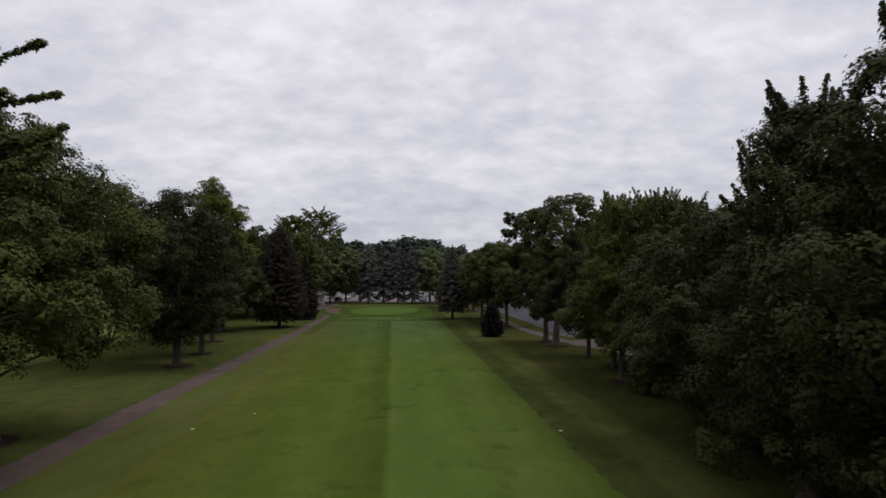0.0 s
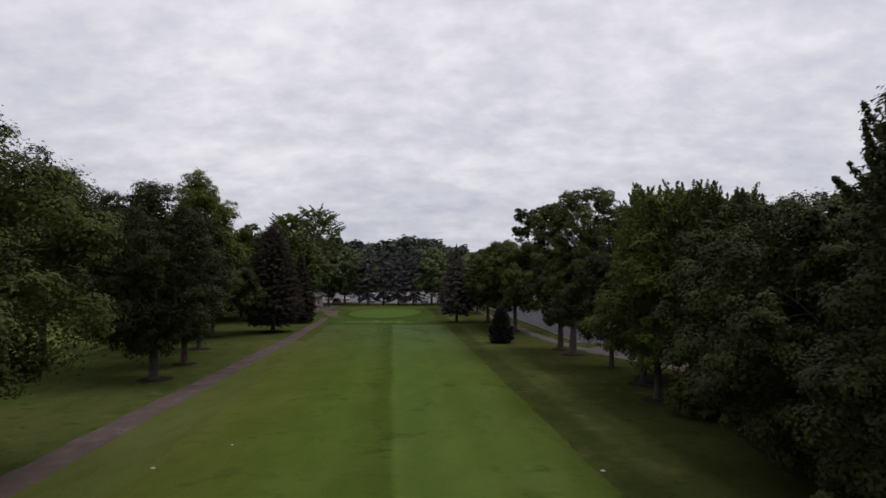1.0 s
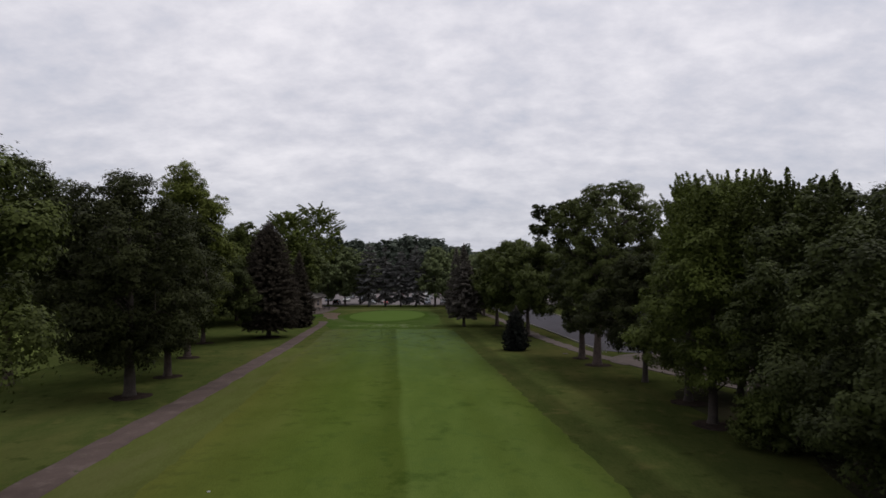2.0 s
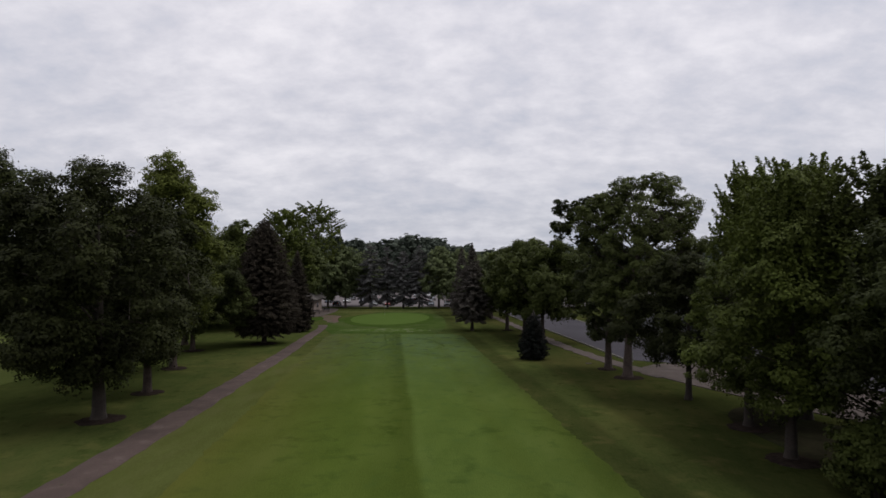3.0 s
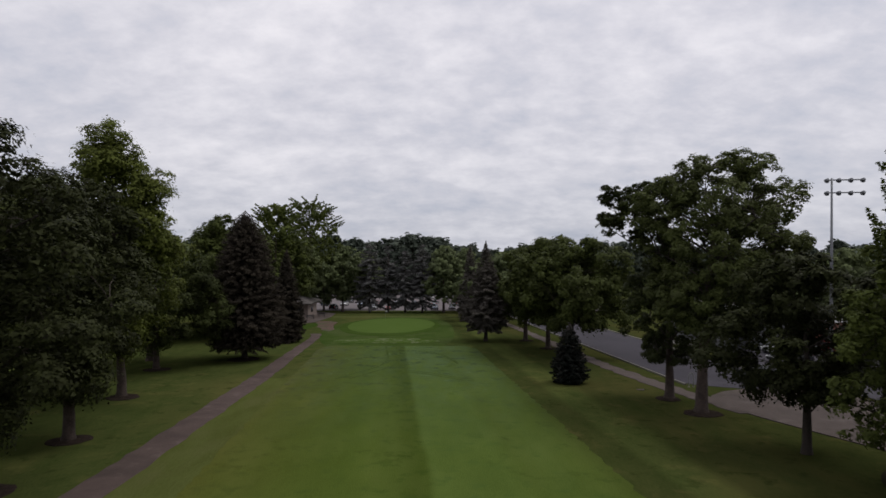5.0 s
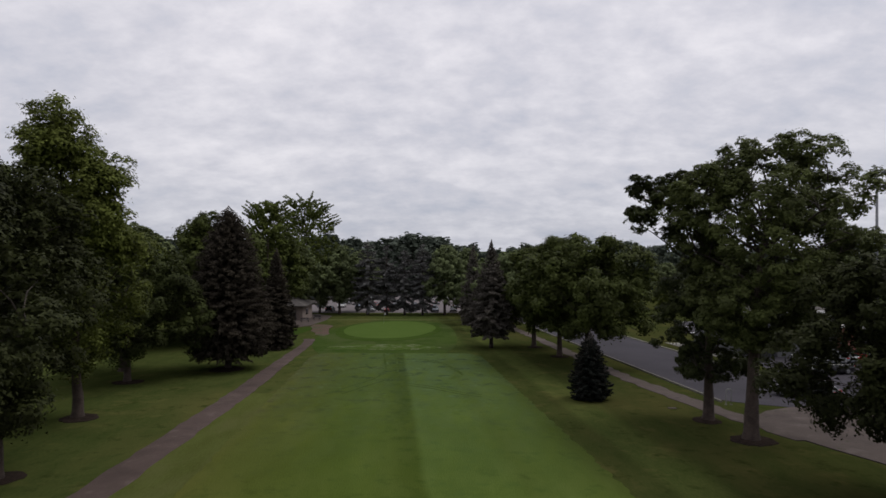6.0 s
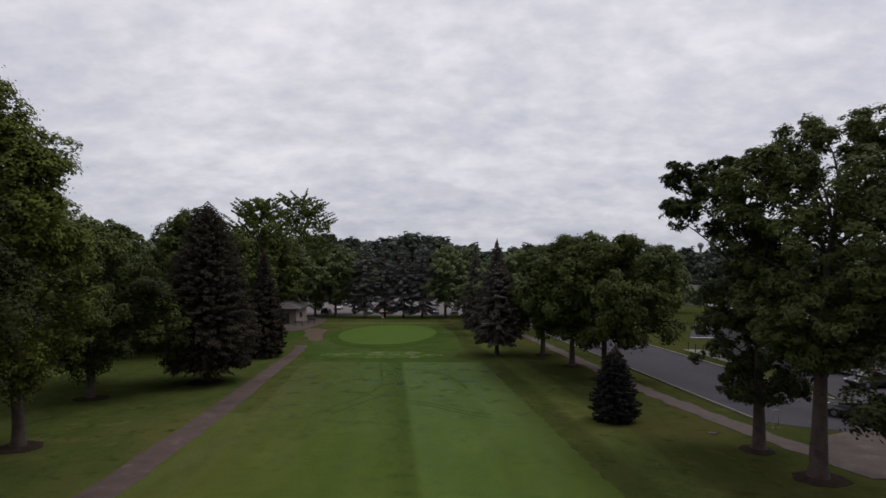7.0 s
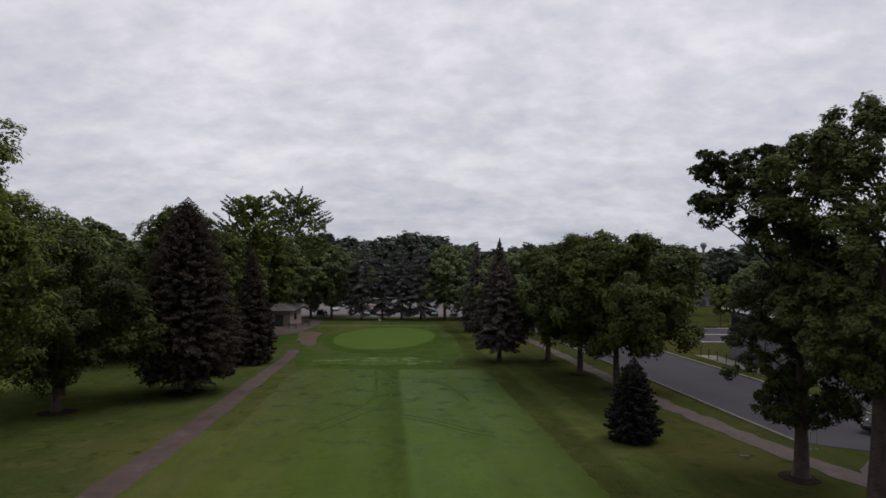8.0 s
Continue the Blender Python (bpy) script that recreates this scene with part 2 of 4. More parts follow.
# grey-brown needles, lightened further to stand in for haze
NEEDLE_GREY = leaf_material("grey_spruce_needle", (0.072, 0.065, 0.057), (0.122, 0.108, 0.092), 0.15, 0.95)
NEEDLE_BLUE = leaf_material("blue_spruce_needle", (0.009, 0.011, 0.01), (0.022, 0.025, 0.021), 0.08, 0.95)
# far needles and woods leaves, paled and greyed to imitate haze
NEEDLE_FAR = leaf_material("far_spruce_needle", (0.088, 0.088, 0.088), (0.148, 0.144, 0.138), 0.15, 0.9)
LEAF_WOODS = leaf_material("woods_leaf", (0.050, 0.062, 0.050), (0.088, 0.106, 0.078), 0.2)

# ---------------------------------------------------------------- the lie of the land
FALL = 0.0425


def gz(x, y):
    """Height of the ground: one even fall away from the start, levelling out far off."""
    if y > 250:
        return -FALL * (250 + 60 * (1 - math.exp(-(y - 250) / 60)))
    if y < -60:
        return FALL * (60 + 60 * (1 - math.exp((y + 60) / 60)))
    return -FALL * y


def part(name, bm, material, parent=None, label=""):
    me = bpy.data.meshes.new(name)
    bm.to_mesh(me)
    bm.free()
    me.materials.append(material)
    ob = new(name, me)
    ob.parent = parent
    if label:
        ob["label"] = label
    return ob


def smooth(ob):
    ob.data.polygons.foreach_set("use_smooth", [True] * len(ob.data.polygons))
    return ob


def structure(ob, label, category):
    return tagged(ob, label, category, kind="structure")


def empty(name, x, y, z=None, turn=0.0):
    ob = new(name)
    ob.matrix_basis = pose(x, y, gz(x, y) if z is None else z, 0, 0, turn)
    return ob


def ground_sheet():
    xs = sorted(set([-2500, -1500, -900, -600, -400, -300, -220] + list(range(-160, 161, 8)) + [220, 300, 400, 600, 900, 1500, 2500]))
    ys = sorted(set([-1500, -800, -400, -250, -180, -140, -110, -90, -75] + list(range(-60, 257, 8)) + [250, 262, 275, 290, 310, 335, 370, 420, 500, 650, 900, 1400, 2500, 4000]))
    bm = bmesh.new()
    grid = [[bm.verts.new((x, y, gz(x, y))) for x in xs] for y in ys]
    for j in range(len(ys) - 1):
        for i in range(len(xs) - 1):
            bm.faces.new((grid[j][i], grid[j][i + 1], grid[j + 1][i + 1], grid[j + 1][i]))
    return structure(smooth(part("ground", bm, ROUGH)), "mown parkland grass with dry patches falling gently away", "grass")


def along(rows, step=2.0):
    """Rows (y, left x, right x) resampled along y with a smooth curve."""
    ys = np.array([r[0] for r in rows], float)
    t = np.arange(ys[0], ys[-1] + step / 2, step)
    out = []
    for k in (1, 2):
        v = np.interp(t, ys, [r[k] for r in rows])
        pad = np.pad(v, 3, mode="reflect", reflect_type="odd")
        out.append(np.convolve(pad, np.ones(7) / 7, mode="valid"))
    return list(zip(t, out[0], out[1]))


def ribbon(name, rows, material, lift, thick=0.06, edge=0.0, seed=1, step=2.0, bow=0.0, bevel=0.0):
    """A strip lying on the ground, with a thickness, a slightly ragged edge and rounded arrises."""
    r = random.Random(seed)
    pts = along(rows, step)
    bm = bmesh.new()
    prev = None
    for y, a, b in pts:
        a += r.uniform(-edge, edge)
        b += r.uniform(-edge, edge)
        c = 0.5 * (a + b)
        cols = [(a, lift - thick), (a, lift - bevel), (a + bevel, lift)] if bevel else [(a, lift - thick), (a, lift)]
        mid = [(a + (b - a) * k / 4, lift + bow * (1 - (k / 2 - 1) ** 2)) for k in (1, 2, 3)]
        end = [(b - bevel, lift), (b, lift - bevel), (b, lift - thick)] if bevel else [(b, lift), (b, lift - thick)]
        row = [bm.verts.new((x, y, gz(x, y) + z)) for x, z in cols + mid + end]
        if prev:
            for i in range(len(row) - 1):
                bm.faces.new((prev[i], prev[i + 1], row[i + 1], row[i]))
        else:
            bm.faces.new(row[::-1])
        prev = row
    bm.faces.new(prev)
    return part(name, bm, material)


def patch(name, outline, material, lift, thick=0.05, mound=0.0, rings=5):
    """A flat or gently domed patch of ground with the given outline (x, y)."""
    n = len(outline)
    cx, cy = sum(p[0] for p in outline) / n, sum(p[1] for p in outline) / n
    bm = bmesh.new()
    loops = []
    for k in range(rings + 1):
        s = 1 - k / (rings + 0.5)
        rise = mound * (1 - s ** 2) ** 0.8
        loops.append([bm.verts.new((cx + (x - cx) * s, cy + (y - cy) * s, gz(x, cy + (y - cy) * s) + lift + rise)) for x, y in outline])
    skirt = [bm.verts.new((x, y, gz(x, y) + lift - thick)) for x, y in outline]
    loops.insert(0, skirt)
    for a, b in zip(loops, loops[1:]):
        for i in range(n):
            bm.faces.new((a[i], a[(i + 1) % n], b[(i + 1) % n], b[i]))
    bm.faces.new(loops[-1])
    bmesh.ops.recalc_face_normals(bm, faces=bm.faces)
    ob = part(name, bm, material)
    return smooth(ob) if mound else ob


def oval(cx, cy, rx, ry, n=48, wobble=0.04, seed=0, power=1.0):
    r = random.Random(seed)
    ph = [r.uniform(0, 6.28) for _ in range(4)]
    out = []
    for i in range(n):
        a = 2 * math.pi * i / n
        k = 1 + wobble * (math.sin(2 * a + ph[0]) + 0.7 * math.sin(3 * a + ph[1]) + 0.4 * math.sin(5 * a + ph[2]))
        ca, sa = math.cos(a), math.sin(a)
        out.append((cx + rx * k * math.copysign(abs(ca) ** power, ca), cy + ry * k * math.copysign(abs(sa) ** power, sa)))
    return out


ground_sheet()


def lane(u0, u1, ys, slope=0.083):
    return [(y, u0 - slope * y, u1 - slope * y) for y in ys]


structure(ribbon("first_cut", lane(-15.2, -11.0, (-60, -20, 20, 60, 84)), CUT, 0.012, 0.03, 0.15, 3), "pale dry strip of longer grass beside the fairway", "grass")
structure(ribbon("side_fairway", lane(-62.0, -33.6, (0, 30, 60, 90, 104)), SIDE_FAIRWAY, 0.02, 0.03, 0.3, 6), "paler mown fairway beyond the row of trees", "fairway")
structure(patch("approach", oval(-12.8, 131, 11.0, 29, 48, 0.03, 5, 0.9), APPROACH, 0.014, 0.02), "darker approach grass round the putting green", "grass")
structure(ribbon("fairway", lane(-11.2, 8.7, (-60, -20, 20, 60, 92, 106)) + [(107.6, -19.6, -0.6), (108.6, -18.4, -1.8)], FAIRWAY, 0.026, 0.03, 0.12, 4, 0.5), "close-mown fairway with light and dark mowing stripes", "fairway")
# collar set forward; its dark front crescent imitates shadow on the bank
structure(patch("collar", oval(-13.6, 139.0, 8.9, 17.6, 48, 0.015, 2), COLLAR, 0.03, 0.02), "dark collar of short grass around the green", "grass")
structure(patch("putting_green", oval(-13.6, 141.0, 7.9, 16.0, 56, 0.015, 2), GREEN, 0.05, 0.03), "smooth bright oval putting green", "green")
rp = random.Random(12)
WORN_TURF = surface("worn_turf", (0.0331, 0.0577, 0.0107), (0.0489, 0.0762, 0.0160), 0.5, 11, 0.95, 0.4, specular=0.0, flecks=[((0.0950, 0.1120, 0.0560), 0.75, 0.51, 0.60), ((0.0840, 0.1010, 0.0480), 2.2, 0.55, 0.66)])
structure(patch("worn_turf", oval(-12.2, 114.6, 6.6, 3.6, 40, 0.10, 3), WORN_TURF, 0.034, 0.012, 0.0, 3), "pale worn streaky grass in front of the green", "grass")


def trail(name, pts, width, material, lift, label):
    """A thin curved mark lying in the grass."""
    bm = bmesh.new()
    pts = [Vector((x, y, 0)) for x, y in pts]
    fine = []
    for i in range(len(pts) - 1):
        p0, p1, p2, p3 = pts[max(i - 1, 0)], pts[i], pts[i + 1], pts[min(i + 2, len(pts) - 1)]
        for k in range(8):
            t = k / 8
            fine.append(0.5 * (2 * p1 + (p2 - p0) * t + (2 * p0 - 5 * p1 + 4 * p2 - p3) * t * t + (3 * p1 - p0 - 3 * p2 + p3) * t ** 3))
    prev = None
    for i in range(len(fine) - 1):
        d = (fine[i + 1] - fine[i]).normalized()
        n = Vector((-d.y, d.x, 0)) * width * 0.5 * rp.uniform(0.7, 1.2)
        row = []
        for q in (fine[i] - n, fine[i] + n):
            row.append(bm.verts.new((q.x, q.y, gz(q.x, q.y) + lift)))
        if prev:
            bm.faces.new((prev[0], prev[1], row[1], row[0]))
        prev = row
    return structure(part(name, bm, material), label, "grass")


for off in (0.0, 1.3):
    trail("wheel_track", [(-11.7 + off, 108), (-10.9 + off, 101), (-10.4 + off, 96), (-10.9 + off, 91), (-12.6 + off, 87), (-14.4 + off, 83)], 0.24, TRACK, 0.031, "curved wheel track pressed into the fairway grass")
for off in (0.0, 0.9):
    trail("wheel_track", [(-7.9, 88.5 - off), (-5.6, 87 - off), (-3.2, 84.6 - off), (-1.2, 83.4 - off)], 0.22, TRACK, 0.032, "wheel track pressed across the fairway grass")
    trail("wheel_track", [(-6.8, 103.5 - off), (-4.6, 100.5 - off), (-3.4, 96.5 - off), (-2.6, 93.0 - off)], 0.22, TRACK, 0.033, "wheel track pressed into the fairway grass")
structure(ribbon("cart_path", [(-60, -16.1, -14.2), (0, -18.3, -16.4), (26, -19.3, -17.4), (42, -20.2, -18.3), (58, -20.8, -18.9), (84, -21.9, -20.1), (105, -23.2, -21.6), (119, -23.9, -22.5), (124, -25.0, -23.3)], ASPHALT_PATH, 0.035, 0.08, 0.10, 11, 1.0, 0.03, 0.02), "worn reddish-grey asphalt cart path through the grass", "path")
structure(patch("bare_soil", [(-22.9, 128.2), (-22.6, 131.5), (-23.6, 136), (-24.4, 141), (-24.6, 146.5), (-26.4, 149), (-28.8, 149.5), (-28.6, 145), (-27.2, 140.5), (-26.6, 136), (-25.2, 133.4), (-24.6, 130)], SOIL, 0.03, 0.03), "bare reddish soil strip between path and terrace", "soil")
structure(patch("hollow", oval(-28.6, 137, 1.7, 7.0, 36, 0.08, 6), COLLAR, 0.028, 0.02), "small dark green grass hollow beside the soil", "grass")
structure(patch("terrace", [(-42, 140), (-33, 139), (-29, 146), (-28.5, 160), (-29.5, 172), (-34, 178), (-46, 178)], PINKISH, 0.045, 0.06), "worn paved terrace beside the low building", "pavement")
structure(ribbon("back_path", [(160, -28.5, 6.0), (162, -28.7, 5.0)], WORN, 0.03, 0.03, 0.2, 5, 0.5), "thin pale path behind the green", "path")

# shade of the roadside trees, painted as dark patches on the grass
TREE_SHADE = surface("leaf_litter_soil", (0.012, 0.012, 0.008), (0.033, 0.030, 0.018), 1.2, 9, 1.0, 0.8, stain=(0.027, 0.033, 0.014), stain_scale=0.3, specular=0.0)
structure(patch("leaf_litter", oval(20.0, 22, 5.4, 26, 60, 0.07, 8, 1.0), TREE_SHADE, 0.012, 0.03), "dark leaf litter and bare soil under low branches", "soil")
structure(patch("leaf_litter", oval(18.3, 50, 3.6, 8.5, 44, 0.10, 9, 1.0), TREE_SHADE, 0.012, 0.03), "dark leaf litter under the roadside maples", "soil")
ROAD = [(79.2, 21.0, 26.7), (80.2, 18.4, 26.7), (81.4, 16.5, 26.6), (94, 15.6, 25.6), (106, 14.8, 24.9), (130, 12.9, 23.6), (160, 11.0, 22.0), (190, 9.0, 20.5)]
structure(ribbon("road", ROAD, ASPHALT, 0.02, 0.05, 0.0, 6, 0.5, 0.08), "smooth blue-grey asphalt park road", "road")
structure(ribbon("pavement", [(70.5, 15.9, 18.0), (74, 15.2, 17.2), (78, 13.8, 15.6), (84, 12.9, 14.6), (92, 11.6, 13.3), (106, 10.4, 12.0), (120, 9.4, 10.9), (134, 8.2, 9.7), (160, 5.4, 6.9)], PINKISH, 0.035, 0.08, 0.2, 9, 1.0, 0.02, 0.02), "worn pinkish-grey footpath beside the road", "path")
structure(patch("driveway", [(15.4, 74.0), (16.6, 76.4), (18.2, 78.0), (20.8, 79.3), (24.0, 79.4), (26.9, 79.3), (28.4, 72), (34, 58), (44, 45), (30.5, 43.5), (25, 50), (21.5, 57), (19.2, 62.5), (17.0, 68.5)], PINKISH, 0.05, 0.06, 0.0, 3), "worn pinkish paved entrance beside the road", "driveway")
structure(patch("car_park_near", [(26.6, 89), (28.6, 74), (31.6, 60), (40, 48), (56, 44), (62, 60), (60, 84), (54, 108), (42, 108), (31, 106)], ASPHALT, 0.06, 0.07, 0.0, 3), "grey asphalt car park beside the road", "car park")
structure(patch("court", [(33.5, 134), (41, 134), (58, 134), (66, 158), (52, 160), (44, 158)], ASPHALT, 0.03, 0.05, 0.0, 3), "blue-grey asphalt court with white lines", "court")
structure(patch("car_park_far", [(-70, 184), (-40, 183), (10, 184), (40, 182), (44, 225), (36, 292), (-66, 292), (-80, 225)], surface("pale_asphalt", (0.105, 0.094, 0.096), (0.150, 0.134, 0.136), 0.3, 9, 0.95, 0.2, specular=0.0), 0.03, 0.05, 0.0, 3), "pale asphalt car park behind the trees", "car park")


def kerb(name, rows, height=0.15, label="pale concrete kerb along the road"):
    ob = ribbon(name, rows, CONCRETE, height, height + 0.1, 0.0, 3, 2.0, 0.0, 0.03)
    return structure(ob, label, "kerb")


kerb("kerb_near", [(81.0, 16.38, 16.53), (94, 15.43, 15.58), (106, 14.63, 14.78), (130, 12.73, 12.88), (160, 10.83, 10.98)])
kerb("kerb_far", [(88.6, 25.98, 26.22), (94, 25.62, 25.86), (106, 24.92, 25.16), (130, 23.62, 23.86), (160, 22.02, 22.26)])

# ---------------------------------------------------------------- plants


def blades(name, verts, material, parent, label=""):
    """One mesh of n separate small faces from an array (n, corners, 3)."""
    n, k = verts.shape[:2]
    me = bpy.data.meshes.new(name)
    me.vertices.add(n * k)
    me.loops.add(n * k)
    me.polygons.add(n)
    me.vertices.foreach_set("co", np.ascontiguousarray(verts, dtype=np.float32).ravel())
    me.loops.foreach_set("vertex_index", np.arange(n * k, dtype=np.int32))
    me.polygons.foreach_set("loop_start", np.arange(0, n * k, k, dtype=np.int32))
    me.update()
    me.materials.append(material)
    ob = new(name, me)
    ob.parent = parent
    if label:
        ob["label"] = label
    return ob


def unit(v):
    return v / np.maximum(np.linalg.norm(v, axis=-1, keepdims=True), 1e-9)


def leaf_blades(g, centres, normals, length, width):
    """Small pointed leaves."""
    n = len(centres)
    t = unit(np.cross(normals, g.normal(size=(n, 3))))
    b = np.cross(normals, t)
    ln = (length * g.uniform(0.65, 1.35, (n, 1)))
    w = (width * g.uniform(0.65, 1.35, (n, 1)))
    v = np.empty((n, 3, 3))
    v[:, 0] = centres + t * ln * 0.62 - normals * ln * 0.12
    v[:, 1] = centres - t * ln * 0.38 + b * w * 0.5
    v[:, 2] = centres - t * ln * 0.38 - b * w * 0.5
    return v


def tube(bm, pts, radii, sides=6):
    """A tapered limb through pts."""
    rings = []
    whole = Vector(pts[-1]) - Vector(pts[0])
    ref = Vector((1, 0, 0)) if abs(whole.x) < 0.8 * whole.length else Vector((0, 1, 0))
    for i, (p, r) in enumerate(zip(pts, radii)):
        d = (Vector(pts[min(i + 1, len(pts) - 1)]) - Vector(pts[max(i - 1, 0)])).normalized()
        u = (ref - d * ref.dot(d)).normalized()
        w = d.cross(u)
        rings.append([bm.verts.new(Vector(p) + u * (r * math.cos(6.2832 * k / sides)) + w * (r * math.sin(6.2832 * k / sides))) for k in range(sides)])
    for a, b in zip(rings, rings[1:]):
        for k in range(sides):
            bm.faces.new((a[k], a[(k + 1) % sides], b[(k + 1) % sides], b[k]))
    bm.faces.new(rings[-1])


def curve(a, b, bend, n=5):
    """Points from a to b with a bend at the middle."""
    a, b, bend = np.array(a), np.array(b), np.array(bend)
    return [tuple(a + (b - a) * s + bend * 4 * s * (1 - s)) for s in np.linspace(0, 1, n)]


def outline_of(shape, s):
    """Crown radius (0 to 1) at the height s (0 to 1) for a kind of crown."""
    if shape == "round":
        return math.sin(math.pi * min(max(0.10 + 0.86 * s, 0), 1)) ** 0.55
    if shape == "oval":
        return math.sin(math.pi * (0.04 + 0.93 * s) ** 0.9) ** (0.46 if s > 0.46 else 0.9)
    if shape == "egg":
        return (math.sin(math.pi * (0.12 + 0.86 * s) ** 0.8)) ** 0.6
    if shape == "spire":
        return min(1.0, 0.45 + s * 3.0) * (1.0 - 0.62 * max(0.0, s - 0.15) / 0.85)
    if shape == "vase":
        return (0.35 + 0.65 * s ** 0.8) * (1 - max(0, s - 0.72) ** 1.3 * 3.2)
    return (1 - s) ** 0.6 * (0.55 + 0.45 * min(1, s * 6))  # pyramid


def broadleaf(name, seed, h, r, low, trunk=0.35, leaves=16000, leaf=0.30, shape="round", material=None, bark=None, spikes=0, airy=0.0, lobe=1.5, limb_parts=True, lean=(0, 0), flat=0.8, lobes=(), reach_out=0.25, fill=1.5, shoot=1.0, boughs=()):
    """A deciduous tree at the origin: trunk with root flare, limbs, and a crown of billows, each made of tufts of separate leaves."""
    g = np.random.default_rng(seed)
    material, bark = material or LEAF_MAPLE, bark or BARK
    top = new(name)
    # trunk
    bm = bmesh.new()
    knee = [(0, 0, -0.25), (0, 0, 0.05), (0.02, 0.01, 0.5), (0.03, 0.02, 1.4)]
    rad = [trunk * 1.55, trunk * 1.4, trunk * 1.08, trunk]
    zs = np.linspace(2.4, max([h * 0.8] + [q[0] + 0.5 for q in boughs]), 6)
    for i, z in enumerate(zs):
        k = (i + 1) / 6
        knee.append((lean[0] * k * k + g.normal() * 0.08 * k, lean[1] * k * k + g.normal() * 0.08 * k, z))
        rad.append(trunk * (1 - 0.86 * k))
    tube(bm, knee, rad, 10)
    smooth(part("trunk", bm, bark, top))
    # billows of the crown: centre, radius
    ph = g.uniform(0, 6.28, 4)
    size0 = lobe * (0.50 + 0.105 * r)
    count = int(min(max(fill * 4 * r * (h - low) / (math.pi * size0 ** 2), 22), 210))
    cs, rs = [], []
    for i in range(count):
        s = (i + g.uniform()) / count
        a = 2.39996 * i + g.uniform(-0.5, 0.5)
        lump = 1 + 0.13 * math.sin(2 * a + ph[0] + 3 * s) + 0.11 * math.sin(3 * a + ph[1] - 5 * s)
        R_ = size0 * g.uniform(0.6, 1.3)
        depth = g.uniform(0.9, 1.1) if g.uniform() > 0.4 else g.uniform(0.5, 0.85)
        rr = max(r * outline_of(shape, s) * lump * depth - 0.75 * R_, 0.0)
        z = low + 0.6 * R_ + (h - low - 1.35 * R_) * s
        cs.append((rr * math.cos(a) + lean[0] * s, rr * math.sin(a) + lean[1] * s, z))
        rs.append(R_)
    for c, size in lobes:  # outlying masses on their own limbs
        for i in range(int(7 * size)):
            d = unit(g.normal(size=3)) * g.uniform(0.2, 1.0) ** 0.5 * size * 0.75
            cs.append((c[0] + d[0], c[1] + d[1], c[2] + 0.6 * d[2]))
            rs.append(size0 * g.uniform(0.55, 0.9))
    cs, rs = np.array(cs), np.array(rs)
    # limbs
    axis = np.array(knee[3:])
    bm = bmesh.new()
    held = []
    for i in sorted(range(len(cs)), key=lambda i: (i % 7, i)):
        c = cs[i]
        if i % 7 == 0:  # main limb from the trunk
            start_z = max(1.4, 0.85 * low, min(c[2] - g.uniform(0.4, 0.8) * math.hypot(c[0], c[1]) - 0.3, h * 0.7))
            a = np.array([np.interp(start_z, axis[:, 2], axis[:, 0]), np.interp(start_z, axis[:, 2], axis[:, 1]), start_z])
            span = np.linalg.norm(c - a)
            pts = curve(a, c, (g.normal() * 0.06 * span, g.normal() * 0.06 * span, 0.09 * span), 6)
            one = bmesh.new() if limb_parts else bm
            tube(one, pts, np.linspace(trunk * 0.22, 0.02, 6), 6 if limb_parts else 4)
            if limb_parts:
                smooth(part("limb", one, BARK_DARK, top))
            held.extend(pts[2:])
        elif limb_parts:  # branch from the nearest limb below it
            q = np.array(held)
            far_ = np.linalg.norm(q - c, axis=1) + np.where(q[:, 2] > c[2] + 0.2, 3.0, 0.0)
            a = q[int(np.argmin(far_))]
            span = np.linalg.norm(c - a)
            tube(bm, curve(a, c, (g.normal() * 0.1 * span, g.normal() * 0.1 * span, 0.08 * span), 4), np.linspace(trunk * 0.10, 0.012, 4), 4)
            if limb_parts:
                for k in range(2):
                    tip = c + unit(g.normal(size=3) + np.array((0, 0, 0.5))) * rs[i] * 0.8
                    tube(bm, [tuple(c), tuple((c + tip) / 2 + g.normal(size=3) * 0.08), tuple(tip)], (0.018, 0.012, 0.006), 3)
    tagged(smooth(part("branchwork", bm, BARK_DARK, top)), kind="stuff")
    # each billow carries smaller heads of leaf, and each head a skin of tufts on its outer and upper side
    mid = np.array((lean[0] * 0.5, lean[1] * 0.5, low + 0.35 * (h - low)))
    outward = unit((cs - mid) * np.array((1, 1, 0.8)))
    fine = leaves > 15000
    who = np.repeat(np.arange(len(cs)), 8 if fine else 5)
    n = len(who)
    dh = unit(g.normal(size=(n, 3)) + 1.0 * outward[who] + np.array((0, 0, 0.4)))
    head = cs[who] + dh * (rs[who] * g.uniform(0.55, 1.0, n))[:, None] * np.array((1, 1, flat))
    hsize = rs[who] * g.uniform(0.24, 0.5, n)
    keep = g.uniform(size=n) > 0.2 * airy
    head, hsize, dh = head[keep], hsize[keep], dh[keep]
    # leaves: a knobbly skin over the outer and upper side of each head, frayed here and there
    share = hsize ** 2
    pick = g.choice(len(head), size=leaves, p=share / share.sum())
    d1 = unit(g.normal(size=(leaves, 3)) + 0.75 * dh[pick] + np.array((0, 0, 0.95)))
    ka, kb = unit(g.normal(size=(len(head), 3))) * 4.5, unit(g.normal(size=(len(head), 3))) * 4.5
    knob = np.sin((d1 * ka[pick]).sum(1)) * np.sin((d1 * kb[pick]).sum(1))
